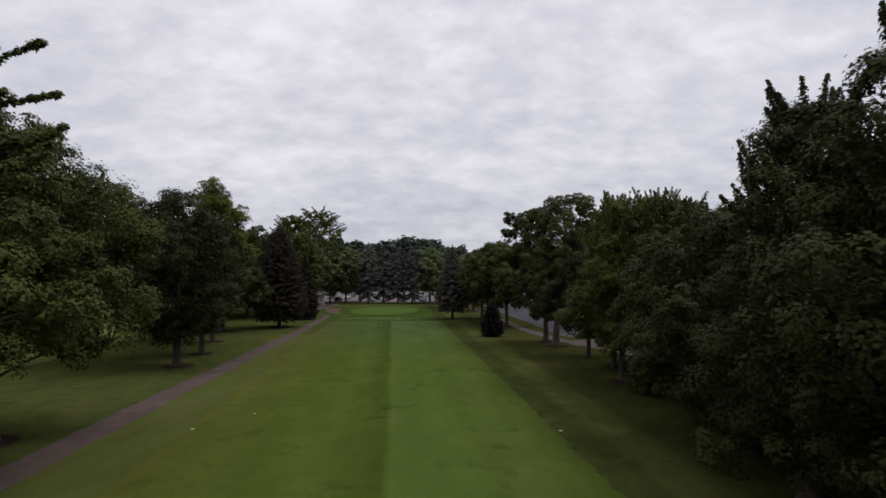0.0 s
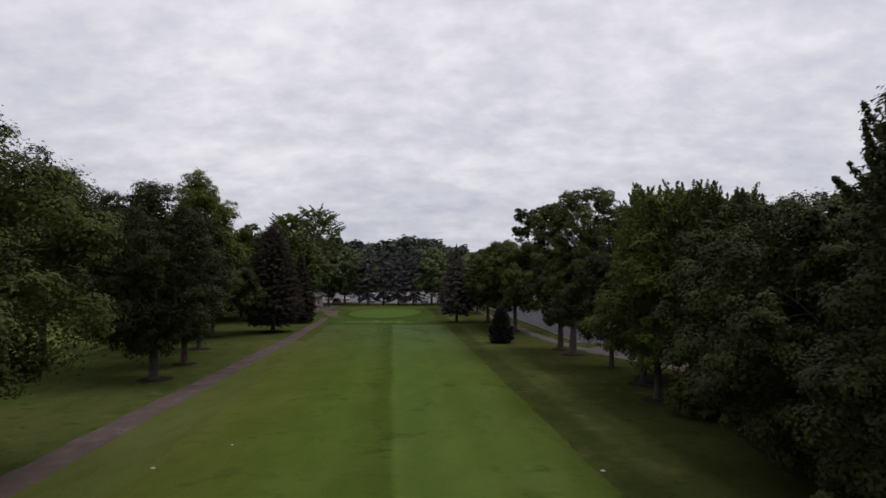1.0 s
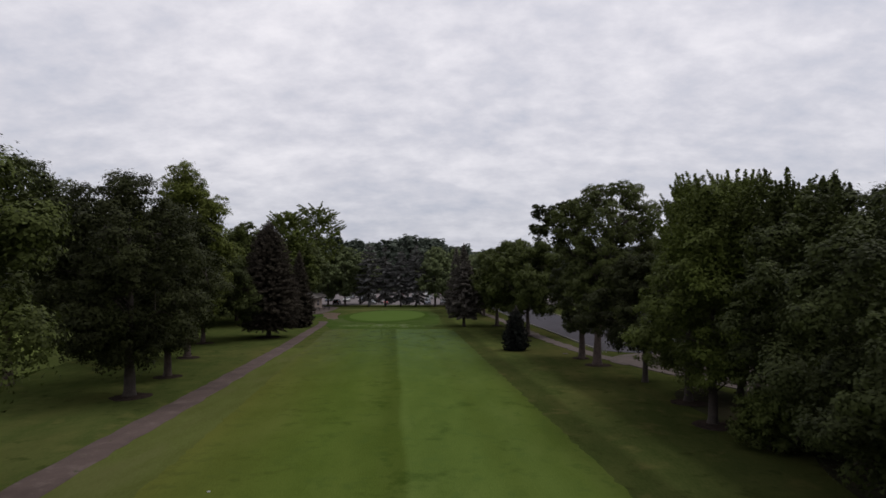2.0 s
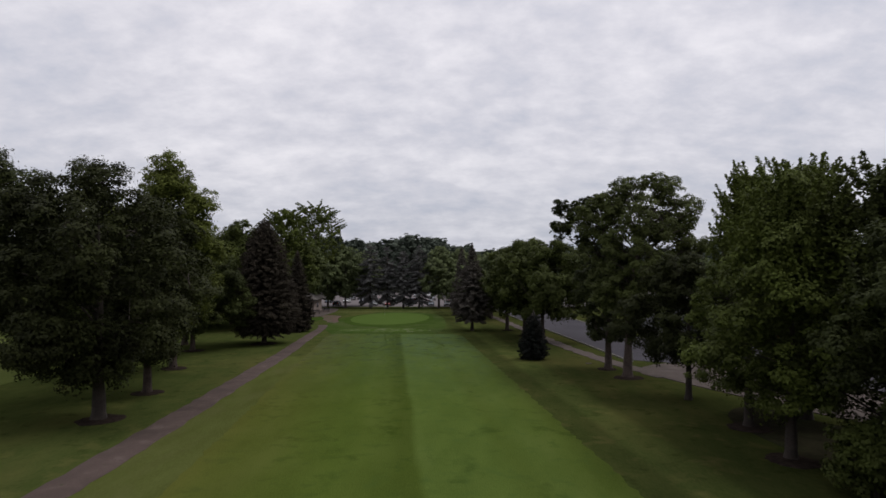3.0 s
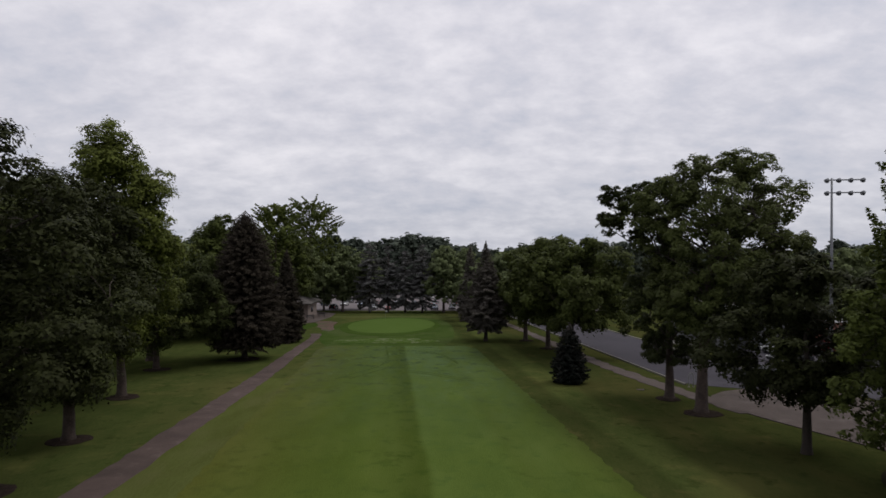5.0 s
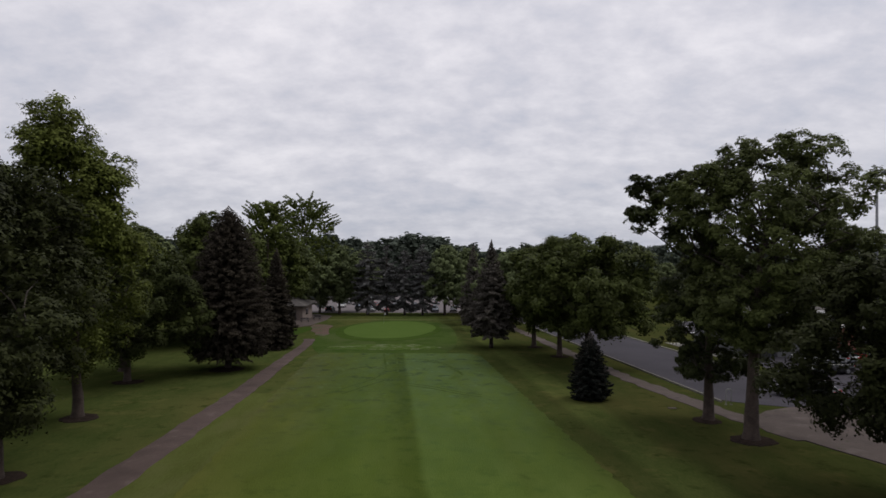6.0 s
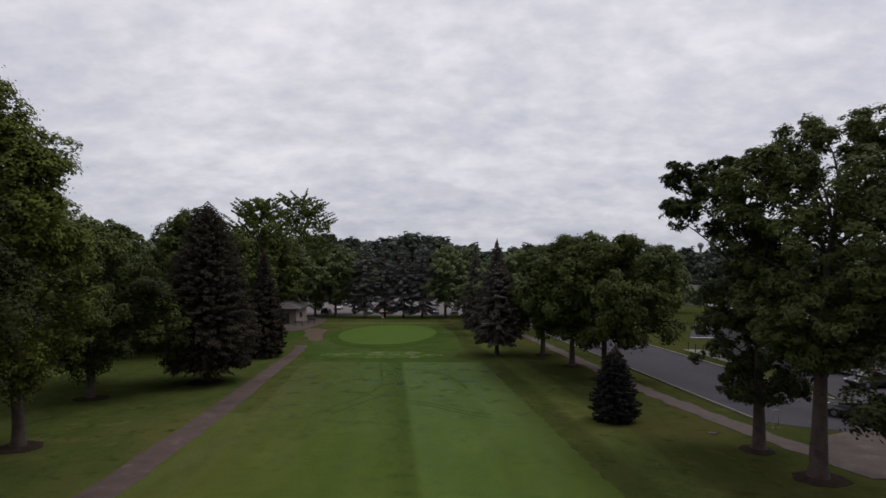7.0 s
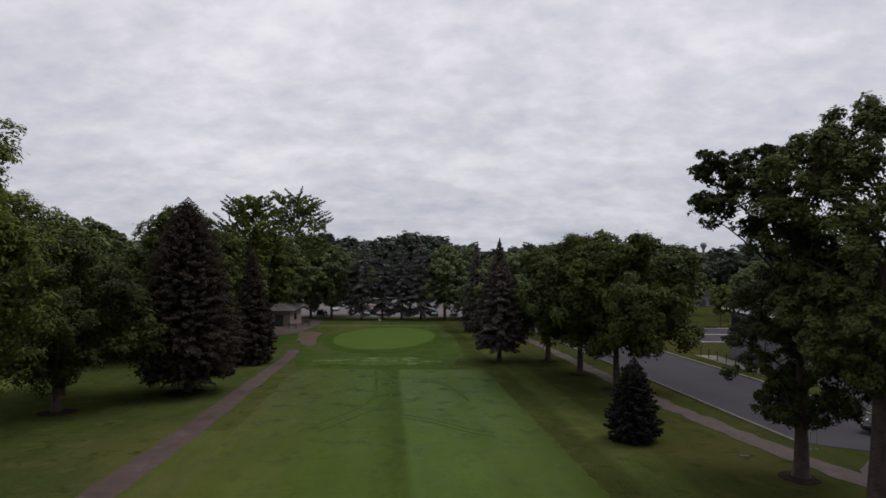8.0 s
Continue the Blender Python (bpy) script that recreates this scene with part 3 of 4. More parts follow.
    reach = 0.9 + 0.28 * knob + 0.09 * g.normal(size=leaves) + np.where(g.uniform(size=leaves) < 0.14, g.uniform(0.1, 0.5, leaves), 0)
    c = head[pick] + d1 * (hsize[pick] * reach)[:, None] * np.array((1, 1, 0.85))
    inner = int(leaves * 0.2 / (1 + 1.5 * airy))  # shaded leaves that fill each billow behind its skin
    k = g.integers(0, len(cs), inner)
    c[-inner:] = cs[k] + unit(g.normal(size=(inner, 3))) * (rs[k] * g.uniform(0.2, 0.62, inner))[:, None] - outward[k] * (0.2 * rs[k])[:, None]
    c[:, 2] = np.maximum(c[:, 2], 0.3)
    base_n = d1
    # leafy shoots that break the outline
    if spikes:
        m = int(leaves * 0.22)
        ss = g.uniform(0.66, 1.0, spikes)
        aa = g.uniform(0, 2 * math.pi, spikes)
        qq = np.array([r * outline_of(shape, min(v, 0.97)) for v in ss]) * g.uniform(0.35, 0.95, spikes)
        base = np.stack((qq * np.cos(aa) + lean[0] * ss, qq * np.sin(aa) + lean[1] * ss, low + (h - low) * ss - 0.5), 1)
        way = unit(np.stack((np.cos(aa) * reach_out, np.sin(aa) * reach_out, np.ones(spikes)), 1) + 0.15 * g.normal(size=(spikes, 3)))
        ln = g.uniform(1.0, 1.9, spikes) * shoot
        j = g.integers(0, spikes, m)
        t = g.uniform(0, 1, (m, 1))
        off = unit(g.normal(size=(m, 3)))
        c[:m] = base[j] + way[j] * ln[j][:, None] * t + off * 0.36 * (1.04 - t) ** 0.55 * g.uniform(0.15, 1, (m, 1))
        base_n[:m] = off
    nrm = unit(base_n * 0.8 + np.array((0, 0, 0.2)) + 0.14 * g.normal(size=(leaves, 3)))
    big = np.full((leaves, 1), leaf)
    big[-inner:] *= 1.6
    for z0, az, ln_, rise in boughs:  # long bare-based boughs that sweep out and turn up at the tip
        az = radians(az)
        t = np.linspace(0, 1, 9)
        pts = np.stack((t * ln_ * math.cos(az), t * ln_ * math.sin(az), z0 + rise * (t ** 3 - 0.35 * t)), 1) + 0.06 * g.normal(size=(9, 3))
        one = bmesh.new()
        tube(one, [tuple(p) for p in pts], np.linspace(0.07, 0.015, 9), 5)
        smooth(part("limb", one, BARK_DARK, top))
        m = int(260 * ln_)
        tt = g.uniform(0.25, 1.0, m) ** 0.75
        on = np.stack([np.interp(tt, t, pts[:, k]) for k in range(3)], 1)
        knot = g.uniform(0.3, 1.0, 26) ** 0.8
        knot[0] = 1.0
        spot = np.stack([np.interp(knot, t, pts[:, k]) for k in range(3)], 1) + g.normal(size=(26, 3)) * (0.34 * (1.05 - knot))[:, None] * np.array((1, 1, 0.5))
        k = g.integers(0, 26, m)
        off = unit(g.normal(size=(m, 3)))
        along_ = (g.uniform(size=m) < 0.3)[:, None]
        c = np.concatenate((c, np.where(along_, on + off * 0.10, spot[k] + off * (g.uniform(0.1, 1, m) ** 0.6 * 0.24)[:, None] * np.array((1, 1, 0.7)))))
        nrm = np.concatenate((nrm, unit(off + np.array((0, 0, 0.9)))))
        big = np.concatenate((big, np.full((m, 1), leaf)))
    blades("crown", leaf_blades(g, c, nrm, big, big * 0.8), material, top)
    return top


def spruce(name, seed, h, r, low, trunk=0.22, sprigs=14000, sprig=0.42, material=None, droop=0.25, taper=0.85, gap=0.42, thin=0.0, hang=0.4):
    """A conifer at the origin: straight trunk, whorls of boughs and flat sprigs of needles along them."""
    g = np.random.default_rng(seed)
    top = new(name)
    bm = bmesh.new()
    tube(bm, [(0, 0, -0.2), (0, 0, 0.1), (0.02, 0, 1.0), (0, 0.02, h * 0.5), (0, 0, h * 0.98)], [trunk * 1.5, trunk * 1.3, trunk, trunk * 0.6, 0.02], 8)
    smooth(part("trunk", bm, BARK_DARK, top))
    starts, ends, sag = [], [], []
    z = low
    while z < h - 0.25:
        s = (z - low) / (h - low)
        n = max(5, int(round(15 - 8 * s)))
        a0 = g.uniform(0, 6.28)
        for k in range(n):
            if g.uniform() < thin:
                continue
            a = a0 + 6.2832 * k / n + g.normal() * 0.18
            ln = r * ((1 - s) ** taper) * g.uniform(0.72, 1.12) * (0.62 + 0.38 * min(1, s * 5)) + 0.12
            starts.append((0, 0, z + g.normal() * 0.4))
            ends.append((ln * math.cos(a), ln * math.sin(a), z - ln * droop * (1 - 0.8 * s) + 0.35 * ln * s + g.normal() * 0.075 * h ** 0.5 * (1 - s)))
            sag.append(-0.06 * ln)
        z += gap * (1.15 - 0.45 * s)
    starts, ends, sag = np.array(starts), np.array(ends), np.array(sag)
    bm = bmesh.new()
    for a, b, c in zip(starts, ends, sag):
        tube(bm, curve(a, b, (0, 0, c), 4), (0.05, 0.04, 0.025, 0.008), 4)
    tagged(part("boughwork", bm, BARK_DARK, top), kind="stuff")
    ln = np.linalg.norm(ends - starts, axis=1)
    pick = g.choice(len(ln), size=sprigs, p=(ln ** 1.5) / (ln ** 1.5).sum())
    t = g.uniform(0.0, 1.0, (sprigs, 1)) ** 0.62
    a, b = starts[pick], ends[pick]
    p = a + (b - a) * t
    p[:, 2] += (sag[pick] * 4 * (t * (1 - t))[:, 0])
    out = unit(b - a)
    side = unit(np.cross(out, (0, 0, 1.0)))
    sgn = np.where(g.uniform(size=(sprigs, 1)) < 0.5, -1.0, 1.0)
    p += side * sgn * g.uniform(0, 0.16, (sprigs, 1)) * ln[pick][:, None] * (1.15 - t)
    p[:, 2] -= hang * g.uniform(0, 1, sprigs) ** 1.6 * np.minimum(1, ln[pick] / 2)  # branchlets hanging below the boughs
    swing = g.uniform(0.25, 1.3, (sprigs, 1))
    dirn = unit(out + side * sgn * swing + np.array((0, 0, -0.35)) + 0.35 * g.normal(size=(sprigs, 3)))
    nrm = unit(np.cross(dirn, np.cross(np.array((0, 0, 0.7)) + 0.8 * out + 0.6 * g.normal(size=(sprigs, 3)), dirn)))
    bi = np.cross(nrm, dirn)
    L_ = sprig * g.uniform(0.6, 1.3, (sprigs, 1)) * (0.55 + 0.45 * np.minimum(1, ln[pick][:, None] / 2.5))
    W_ = L_ * 0.3
    v = np.empty((sprigs, 3, 3))
    v[:, 0] = p + bi * W_
    v[:, 1] = p - bi * W_
    v[:, 2] = p + dirn * L_
    blades("needles", v, material or NEEDLE, top)
    return top


def put(tree, x, y, turn=0.0, size=1.0, tall=None):
    tree.matrix_basis = pose(x, y, gz(x, y) - 0.02, 0, 0, turn) @ Matrix.Diagonal((size, size, tall or size, 1))
    return tree


def again(tree, x, y, turn=0.0, size=1.0, tall=None):
    s = tree.scale
    return copy_thing(tree, pose(x, y, gz(x, y) - 0.02, 0, 0, turn) @ Matrix.Diagonal((size / s[0], size / s[1], (tall or size) / s[2], 1)))


def mulch(x, y, r, seed=0):
    bm = bmesh.new()
    g = random.Random(seed)
    n = 26
    rings = [(1.0, -0.03), (0.97, 0.045), (0.7, 0.08), (0.3, 0.13)]
    loops = []
    lop = [g.uniform(0, 6.28) for _ in range(3)]
    ks = [1 + g.uniform(-0.07, 0.07) + 0.10 * math.sin(6.2832 * i / n + lop[0]) + 0.06 * math.sin(12.566 * i / n + lop[1]) for i in range(n)]
    for q, z in rings:
        loops.append([bm.verts.new((r * q * ks[i] * math.cos(6.2832 * i / n), r * q * ks[i] * math.sin(6.2832 * i / n), z + g.uniform(-0.012, 0.012) - FALL * r * q * ks[i] * math.sin(6.2832 * i / n))) for i in range(n)])
    for a, b in zip(loops, loops[1:]):
        for i in range(n):
            bm.faces.new((a[i], a[(i + 1) % n], b[(i + 1) % n], b[i]))
    bm.faces.new(loops[-1])
    ob = part("mulch_bed", bm, MULCH)
    ob.location = (x, y, gz(x, y))
    return tagged(ob, "dark bark mulch ring on grass round a tree", "mulch", "mulch rings")


# near row beside the cart path
T = tagged
CART, SIDE = "trees beside the cart path", "trees beside the road"
T(put(broadleaf("maple_tree", 11, 12.2, 6.6, 3.0, 0.40, 72000, 0.16, "oval", LEAF_DARK, lobe=1.2, fill=1.8, boughs=[(11.9, 2, 6.7, 1.2), (12.8, -20, 6.6, 1.2), (13.0, 16, 6.5, 1.3), (13.7, -8, 5.9, 1.2), (14.6, 24, 6.0, 1.2), (15.1, -14, 6.1, 1.1), (15.8, 6, 6.1, 1.2), (13.4, 60, 6.0, 1.4), (13.8, -60, 6.0, 1.4), (15.2, 120, 5.0, 1.4), (14.6, 200, 5.2, 1.4)]), -20.3, 20.5), "tall maple with light green outstretched branch tips", "tree", CART)
T(put(broadleaf("maple_tree", 12, 16.8, 7.9, 3.6, 0.42, 130000, 0.175, "egg", LEAF_DARK, fill=1.9), -22.7, 29.9), "broad maple with dense green crown over mulch", "tree", CART)
T(put(broadleaf("linden_tree", 13, 16.2, 5.7, 2.1, 0.38, 90000, 0.175, "oval", LEAF_LINDEN, bark=BARK_DARK, lobes=(((-1.0, -2.8, 5.4), 1.8), ((0.3, -2.8, 8.2), 1.9), ((-4.4, -0.6, 6.6), 2.1), ((-4.6, 0.2, 9.6), 2.2), ((-3.0, -1.2, 4.2), 1.6), ((-4.2, 0.2, 12.6), 2.0))), -24.5, 55.2), "dark dense linden with thick grey trunk over mulch", "tree", CART)
T(put(broadleaf("linden_tree", 14, 14.8, 4.4, 2.0, 0.30, 50000, 0.175, "oval", LEAF_LINDEN), -25.6, 63.6), "dark linden with slim grey trunk over mulch", "tree", CART)
T(put(broadleaf("maple_tree", 15, 20.0, 4.5, 2.6, 0.33, 72000, 0.175, "oval", LEAF_LIME, lean=(2.1, -5.6), lobes=(((4.3, -4.4, 11.2), 2.2), ((3.2, -4.8, 13.4), 1.6), ((2.2, -5.4, 16.8), 2.2), ((4.6, -5.4, 12.8), 1.6), ((4.0, -5.0, 15.0), 1.5), ((-1.6, -4.6, 14.2), 2.2), ((0.2, -4.6, 11.0), 2.2))), -29.0, 75.6), "tall narrow maple with light yellow-green top", "tree", CART)
T(put(broadleaf("crab_apple_tree", 16, 12.4, 6.4, 2.2, 0.28, 60000, 0.175, "round", LEAF_SHADE), -32.6, 88.8), "round broad crab apple with forked trunk", "tree", CART)
T(put(spruce("spruce_tree", 17, 16.2, 5.0, 2.3, 0.30, 150000, 0.19, NEEDLE, 0.30, 0.60, 0.10, 0.0, 0.22), -26.3, 96.2), "large dark spruce with drooping boughs over mulch", "tree", "spruces")
T(put(spruce("spruce_tree", 18, 12.6, 2.9, 0.8, 0.22, 40000, 0.28, NEEDLE, 0.25, 0.8, 0.18, 0.0, 0.22), -25.9, 112.5), "dark green spruce close beside the cart path", "tree", "spruces")
for i, (x, y, q) in enumerate([(-22.7, 29.9, 1.6), (-24.5, 55.2, 1.6), (-25.6, 63.6, 1.3), (-29.0, 75.6, 1.4), (-32.6, 88.8, 1.4), (-26.3, 96.2, 2.0), (12.9, 75.3, 1.1), (13.3, 70.6, 1.45), (7.5, 115, 1.2), (9.1, 106, 1.2), (10.2, 98, 1.2), (15.2, 53.4, 1.4), (14.1, 47.2, 1.4)]):
    mulch(x, y, q * 0.88, i)
# second row
T(put(broadleaf("shade_tree", 21, 18.0, 7.2, 5.2, 0.36, 52000, 0.22, "oval", LEAF_SHADE, fill=1.9), -36.8, 60.0), "dark broad shade tree behind the first row", "tree", "shade trees behind the first row")
for seed, x, y, h, r, m, lab in [(22, -37, 77, 17, 6.4, LEAF_DARK, "tall green shade tree behind the first row"), (24, -36.2, 95, 14.0, 5.2, LEAF_DARK, "dark round shade tree behind the crab apple"), (23, -56, 116, 19.5, 7.5, LEAF_LIME, "light green shade tree standing on open lawn"), (25, -36, 116, 17.6, 6.0, LEAF_DARK, "tall dark shade tree behind the spruces")]:
    T(put(broadleaf("shade_tree", seed, h, r, 2.4, 0.36, 30000, 0.28, "oval", m), x, y), lab, "tree", "shade trees behind the first row")

# row beside the road
T(put(broadleaf("maple_tree", 31, 15.3, 5.9, 0.4, 0.38, 104000, 0.14, "oval", LEAF_SHADE, spikes=70, reach_out=0.5, shoot=1.1, airy=0.9), 14.6, 15.8), "tall pointed maple with upright shoots", "tree", SIDE)
T(put(broadleaf("maple_tree", 32, 14.8, 4.7, 0.4, 0.34, 95000, 0.135, "egg", LEAF_SHADE, spikes=60, reach_out=0.5, shoot=1.2, airy=1.3), 13.7, 22.4), "pointed green maple with upright shoots", "tree", SIDE)
T(put(broadleaf("maple_tree", 33, 11.8, 6.0, 0.7, 0.32, 90000, 0.145, "oval", LEAF_SHADE), 15.2, 30.6), "low spreading maple with branches near the ground", "tree", SIDE)
T(put(broadleaf("maple_tree", 34, 12.7, 5.6, 0.6, 0.30, 76000, 0.165, "oval", LEAF_SHADE, spikes=70), 17.6, 39.5), "dark green maple with low leafy branches", "tree", SIDE)
T(put(broadleaf("maple_tree", 35, 14.0, 4.8, 2.2, 0.26, 66000, 0.165, "spire", LEAF_MAPLE, bark=BARK_DARK, spikes=130, reach_out=0.4), 14.1, 47.2), "tall maple with upright leafy shoots on top", "tree", SIDE)
T(put(broadleaf("maple_tree", 36, 15.0, 4.4, 1.9, 0.26, 54000, 0.16, "pyramid", LEAF_MAPLE, lobe=0.85, fill=1.1, airy=1.1, bark=BARK_DARK, spikes=130, reach_out=0.4), 15.2, 53.4), "tall maple with spiky upright top and forked trunk", "tree", SIDE)
T(put(broadleaf("maple_tree", 47, 15.6, 4.4, 1.6, 0.30, 40000, 0.2, "spire", LEAF_MAPLE, bark=BARK_DARK, spikes=110, reach_out=0.4), 20.0, 55.6), "tall pointed maple behind the roadside row", "tree", SIDE)
T(put(broadleaf("maple_tree", 48, 13.7, 4.6, 0.4, 0.30, 44000, 0.19, "spire", LEAF_DARK, bark=BARK_DARK, spikes=110, reach_out=0.4), 17.4, 44.2), "tall maple with upright shoots above low branches", "tree", SIDE)
T(put(broadleaf("leafy_bush", 49, 3.0, 1.6, 0.15, 0.07, 11000, 0.16, "round", LEAF_DARK, bark=BARK_DARK), 14.7, 42.2), "green leafy bush under the roadside maples", "bush")
T(put(broadleaf("linden_tree", 37, 10.8, 4.4, 2.4, 0.22, 46000, 0.175, "round", LEAF_LINDEN, bark=BARK_DARK), 14.9, 61.4), "small dark linden with thin dark trunk", "tree", SIDE)
T(put(broadleaf("locust_tree", 38, 18.0, 6.4, 5.2, 0.40, 112000, 0.16, "vase", LEAF_LOCUST, airy=0.4, flat=0.6, lobe=0.78, fill=1.9, lean=(2.0, 1.6), lobes=(((1.0, -0.5, 8.5), 2.2), ((4.6, 0.6, 13.6), 2.2), ((-2.2, 1.0, 14.6), 2.4), ((3.0, -1.5, 9.6), 2.4), ((5.0, -1.0, 11.4), 1.8), ((2.2, -0.4, 12.6), 2.2), ((3.6, 0.6, 6.8), 2.0))), 13.3, 70.6), "tall airy locust with wide flat-topped crown", "tree", SIDE)
T(put(broadleaf("locust_tree", 39, 12.8, 2.9, 2.6, 0.33, 80000, 0.15, "egg", LEAF_SHADE, lobe=0.95, airy=0.9, lobes=(((-3.2, -0.3, 14.2), 2.0), ((-4.7, -0.4, 13.4), 1.3), ((-4.2, 0.4, 15.4), 1.4), ((-1.4, 0.2, 15.4), 2.4), ((-1.0, -0.6, 7.4), 1.4), ((-2.6, 0.0, 12.4), 0.9), ((-0.8, 0.0, 13.2), 1.3))), 12.9, 75.3), "dark dense tree with pale grey trunk and outlying upper limbs", "tree", SIDE)
T(put(spruce("small_spruce", 40, 4.8, 1.75, 0.30, 0.10, 44000, 0.18, NEEDLE_BLUE, 0.16, 0.62, 0.085, 0.0, 0.12), 6.7, 82.0), "small dense dark blue spruce on the lawn", "tree", "spruces")
for seed, x, y, h, r in [(41, 10.4, 98, 13.6, 6.8), (42, 9.1, 106, 13.9, 5.8), (43, 7.5, 115, 13.1, 5.2)]:
    T(put(broadleaf("crab_apple_tree", seed, h, r, 3.0, 0.30, 60000, 0.26, "round", LEAF_DARK), x, y), "round-crowned green tree with short trunk beside the road", "tree", SIDE)
T(put(spruce("spruce_tree", 44, 13.8, 3.8, 2.5, 0.24, 74000, 0.22, NEEDLE_GREY, 0.36, 0.95, 0.20, 0.15, 0.22), 1.8, 114.4), "dark spruce beside the putting green", "tree", "spruces")
T(put(spruce("spruce_tree", 45, 15.4, 3.2, 0.9, 0.24, 18000, 0.40, NEEDLE_GREY, 0.3, 0.95), 1.3, 150.0), "slender dark spruce behind the putting green", "tree", "spruces")
# mostly hidden trees added to block sky light and darken the roadside ground
thicket = T(put(broadleaf("thicket_tree", 46, 15.0, 5.6, 0.5, 0.30, 8000, 0.6, "round", LEAF_DARK), 22.5, 33.0), "dark thicket tree behind the roadside maples", "tree", "thicket trees")
for x, y, q in [(22.0, 23.5, 1.0), (22.5, 13.5, 1.05), (21.5, 4.0, 1.0), (28.5, 27, 1.1), (29, 16, 1.1), (27.5, 37, 1.05), (28.0, 46, 1.0), (34, 33, 1.1), (23.5, -6, 1.05), (30, 5, 1.1), (18.5, -4, 1.0)]:
    again(thicket, x, y, x * 37 + y * 11, q)

# beyond the green: a row in front of the far car park
far_spruces = []
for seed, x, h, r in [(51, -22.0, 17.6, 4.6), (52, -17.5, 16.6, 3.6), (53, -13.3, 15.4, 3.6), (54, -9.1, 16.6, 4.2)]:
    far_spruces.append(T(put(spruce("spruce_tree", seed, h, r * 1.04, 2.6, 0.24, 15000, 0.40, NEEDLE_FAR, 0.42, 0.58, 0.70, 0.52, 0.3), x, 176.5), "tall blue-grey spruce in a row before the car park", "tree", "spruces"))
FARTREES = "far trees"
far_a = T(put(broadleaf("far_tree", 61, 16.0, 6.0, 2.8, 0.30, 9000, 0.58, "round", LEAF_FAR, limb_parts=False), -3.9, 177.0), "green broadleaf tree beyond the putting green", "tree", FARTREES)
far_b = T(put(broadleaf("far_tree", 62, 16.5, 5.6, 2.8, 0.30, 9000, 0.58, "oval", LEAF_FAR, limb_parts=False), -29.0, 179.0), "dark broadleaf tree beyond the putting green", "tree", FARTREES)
T(put(broadleaf("far_tree", 63, 22.4, 5.2, 5.0, 0.40, 15000, 0.42, "oval", LEAF_MAPLE, limb_parts=False, spikes=80, reach_out=1.6, shoot=1.5, airy=1.0), -35.6, 142.0), "very tall tree with feathery top beside the low building", "tree", FARTREES)
T(put(broadleaf("far_tree", 64, 27.2, 6.6, 6.0, 0.40, 15000, 0.45, "oval", LEAF_MAPLE, limb_parts=False, spikes=90, reach_out=2.0, shoot=2.0, airy=1.0), -36.2, 176.0), "very tall feathery-topped tree behind others", "tree", FARTREES)
T(put(broadleaf("far_tree", 69, 17.0, 6.0, 4.6, 0.32, 16000, 0.42, "round", LEAF_DARK, limb_parts=False), -34.2, 148.0), "dark shade tree over the terrace", "tree", FARTREES)
far = [far_a, far_b]
mid = [T(put(broadleaf("far_tree", 65, 16.2, 6.0, 2.0, 0.30, 15000, 0.42, "round", LEAF_DARK, limb_parts=False), -35.5, 131.0), "dark full-crowned tree beside the putting green", "tree", FARTREES),
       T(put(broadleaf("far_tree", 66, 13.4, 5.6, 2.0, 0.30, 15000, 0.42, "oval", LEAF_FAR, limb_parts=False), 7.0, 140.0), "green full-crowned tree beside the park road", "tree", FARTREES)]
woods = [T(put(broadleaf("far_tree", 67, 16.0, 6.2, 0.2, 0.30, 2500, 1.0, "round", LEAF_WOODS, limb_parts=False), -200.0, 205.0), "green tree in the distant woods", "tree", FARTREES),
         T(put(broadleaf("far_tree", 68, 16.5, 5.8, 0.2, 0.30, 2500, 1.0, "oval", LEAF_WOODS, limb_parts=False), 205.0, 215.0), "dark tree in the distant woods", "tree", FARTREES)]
R = random.Random(5)
near_spots = [(-41, 126, 1.02), (5, 152, 0.92), (-37.5, 120, 0.9), (4, 163, 0.9), (-44, 112, 0.95)]
for i, (x, y, s) in enumerate(near_spots):
    again(mid[i % 2], x, y, R.uniform(0, 360), s, s * R.uniform(0.9, 1.08))
spots = [(-34.5, 183, 0.9), (-36, 166, 1.05), (-44, 118, 0.9), (-46, 140, 1.0), (-52, 128, 0.9), (-56, 108, 0.9), (-60, 150, 0.98), (-26, 188, 1.0), (1.5, 182, 0.92), (8, 172, 0.85), (14, 185, 0.9), (-44, 108, 0.9)]
for i, (x, y, s) in enumerate(spots):
    again(far[i % 2], x, y, R.uniform(0, 360), s, s * R.uniform(0.9, 1.08))
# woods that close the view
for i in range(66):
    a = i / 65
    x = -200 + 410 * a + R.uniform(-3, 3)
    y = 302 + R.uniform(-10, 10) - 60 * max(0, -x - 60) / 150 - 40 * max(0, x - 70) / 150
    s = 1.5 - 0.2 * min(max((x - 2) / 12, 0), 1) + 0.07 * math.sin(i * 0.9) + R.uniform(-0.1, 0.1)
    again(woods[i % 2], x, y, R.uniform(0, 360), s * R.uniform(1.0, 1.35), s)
for i in range(34):
    a = i / 33
    again(woods[i % 2], -62 - 85 * a + R.uniform(-5, 5), 200 - 180 * a + R.uniform(-8, 8), R.uniform(0, 360), R.uniform(0.95, 1.2), R.uniform(0.95, 1.2))
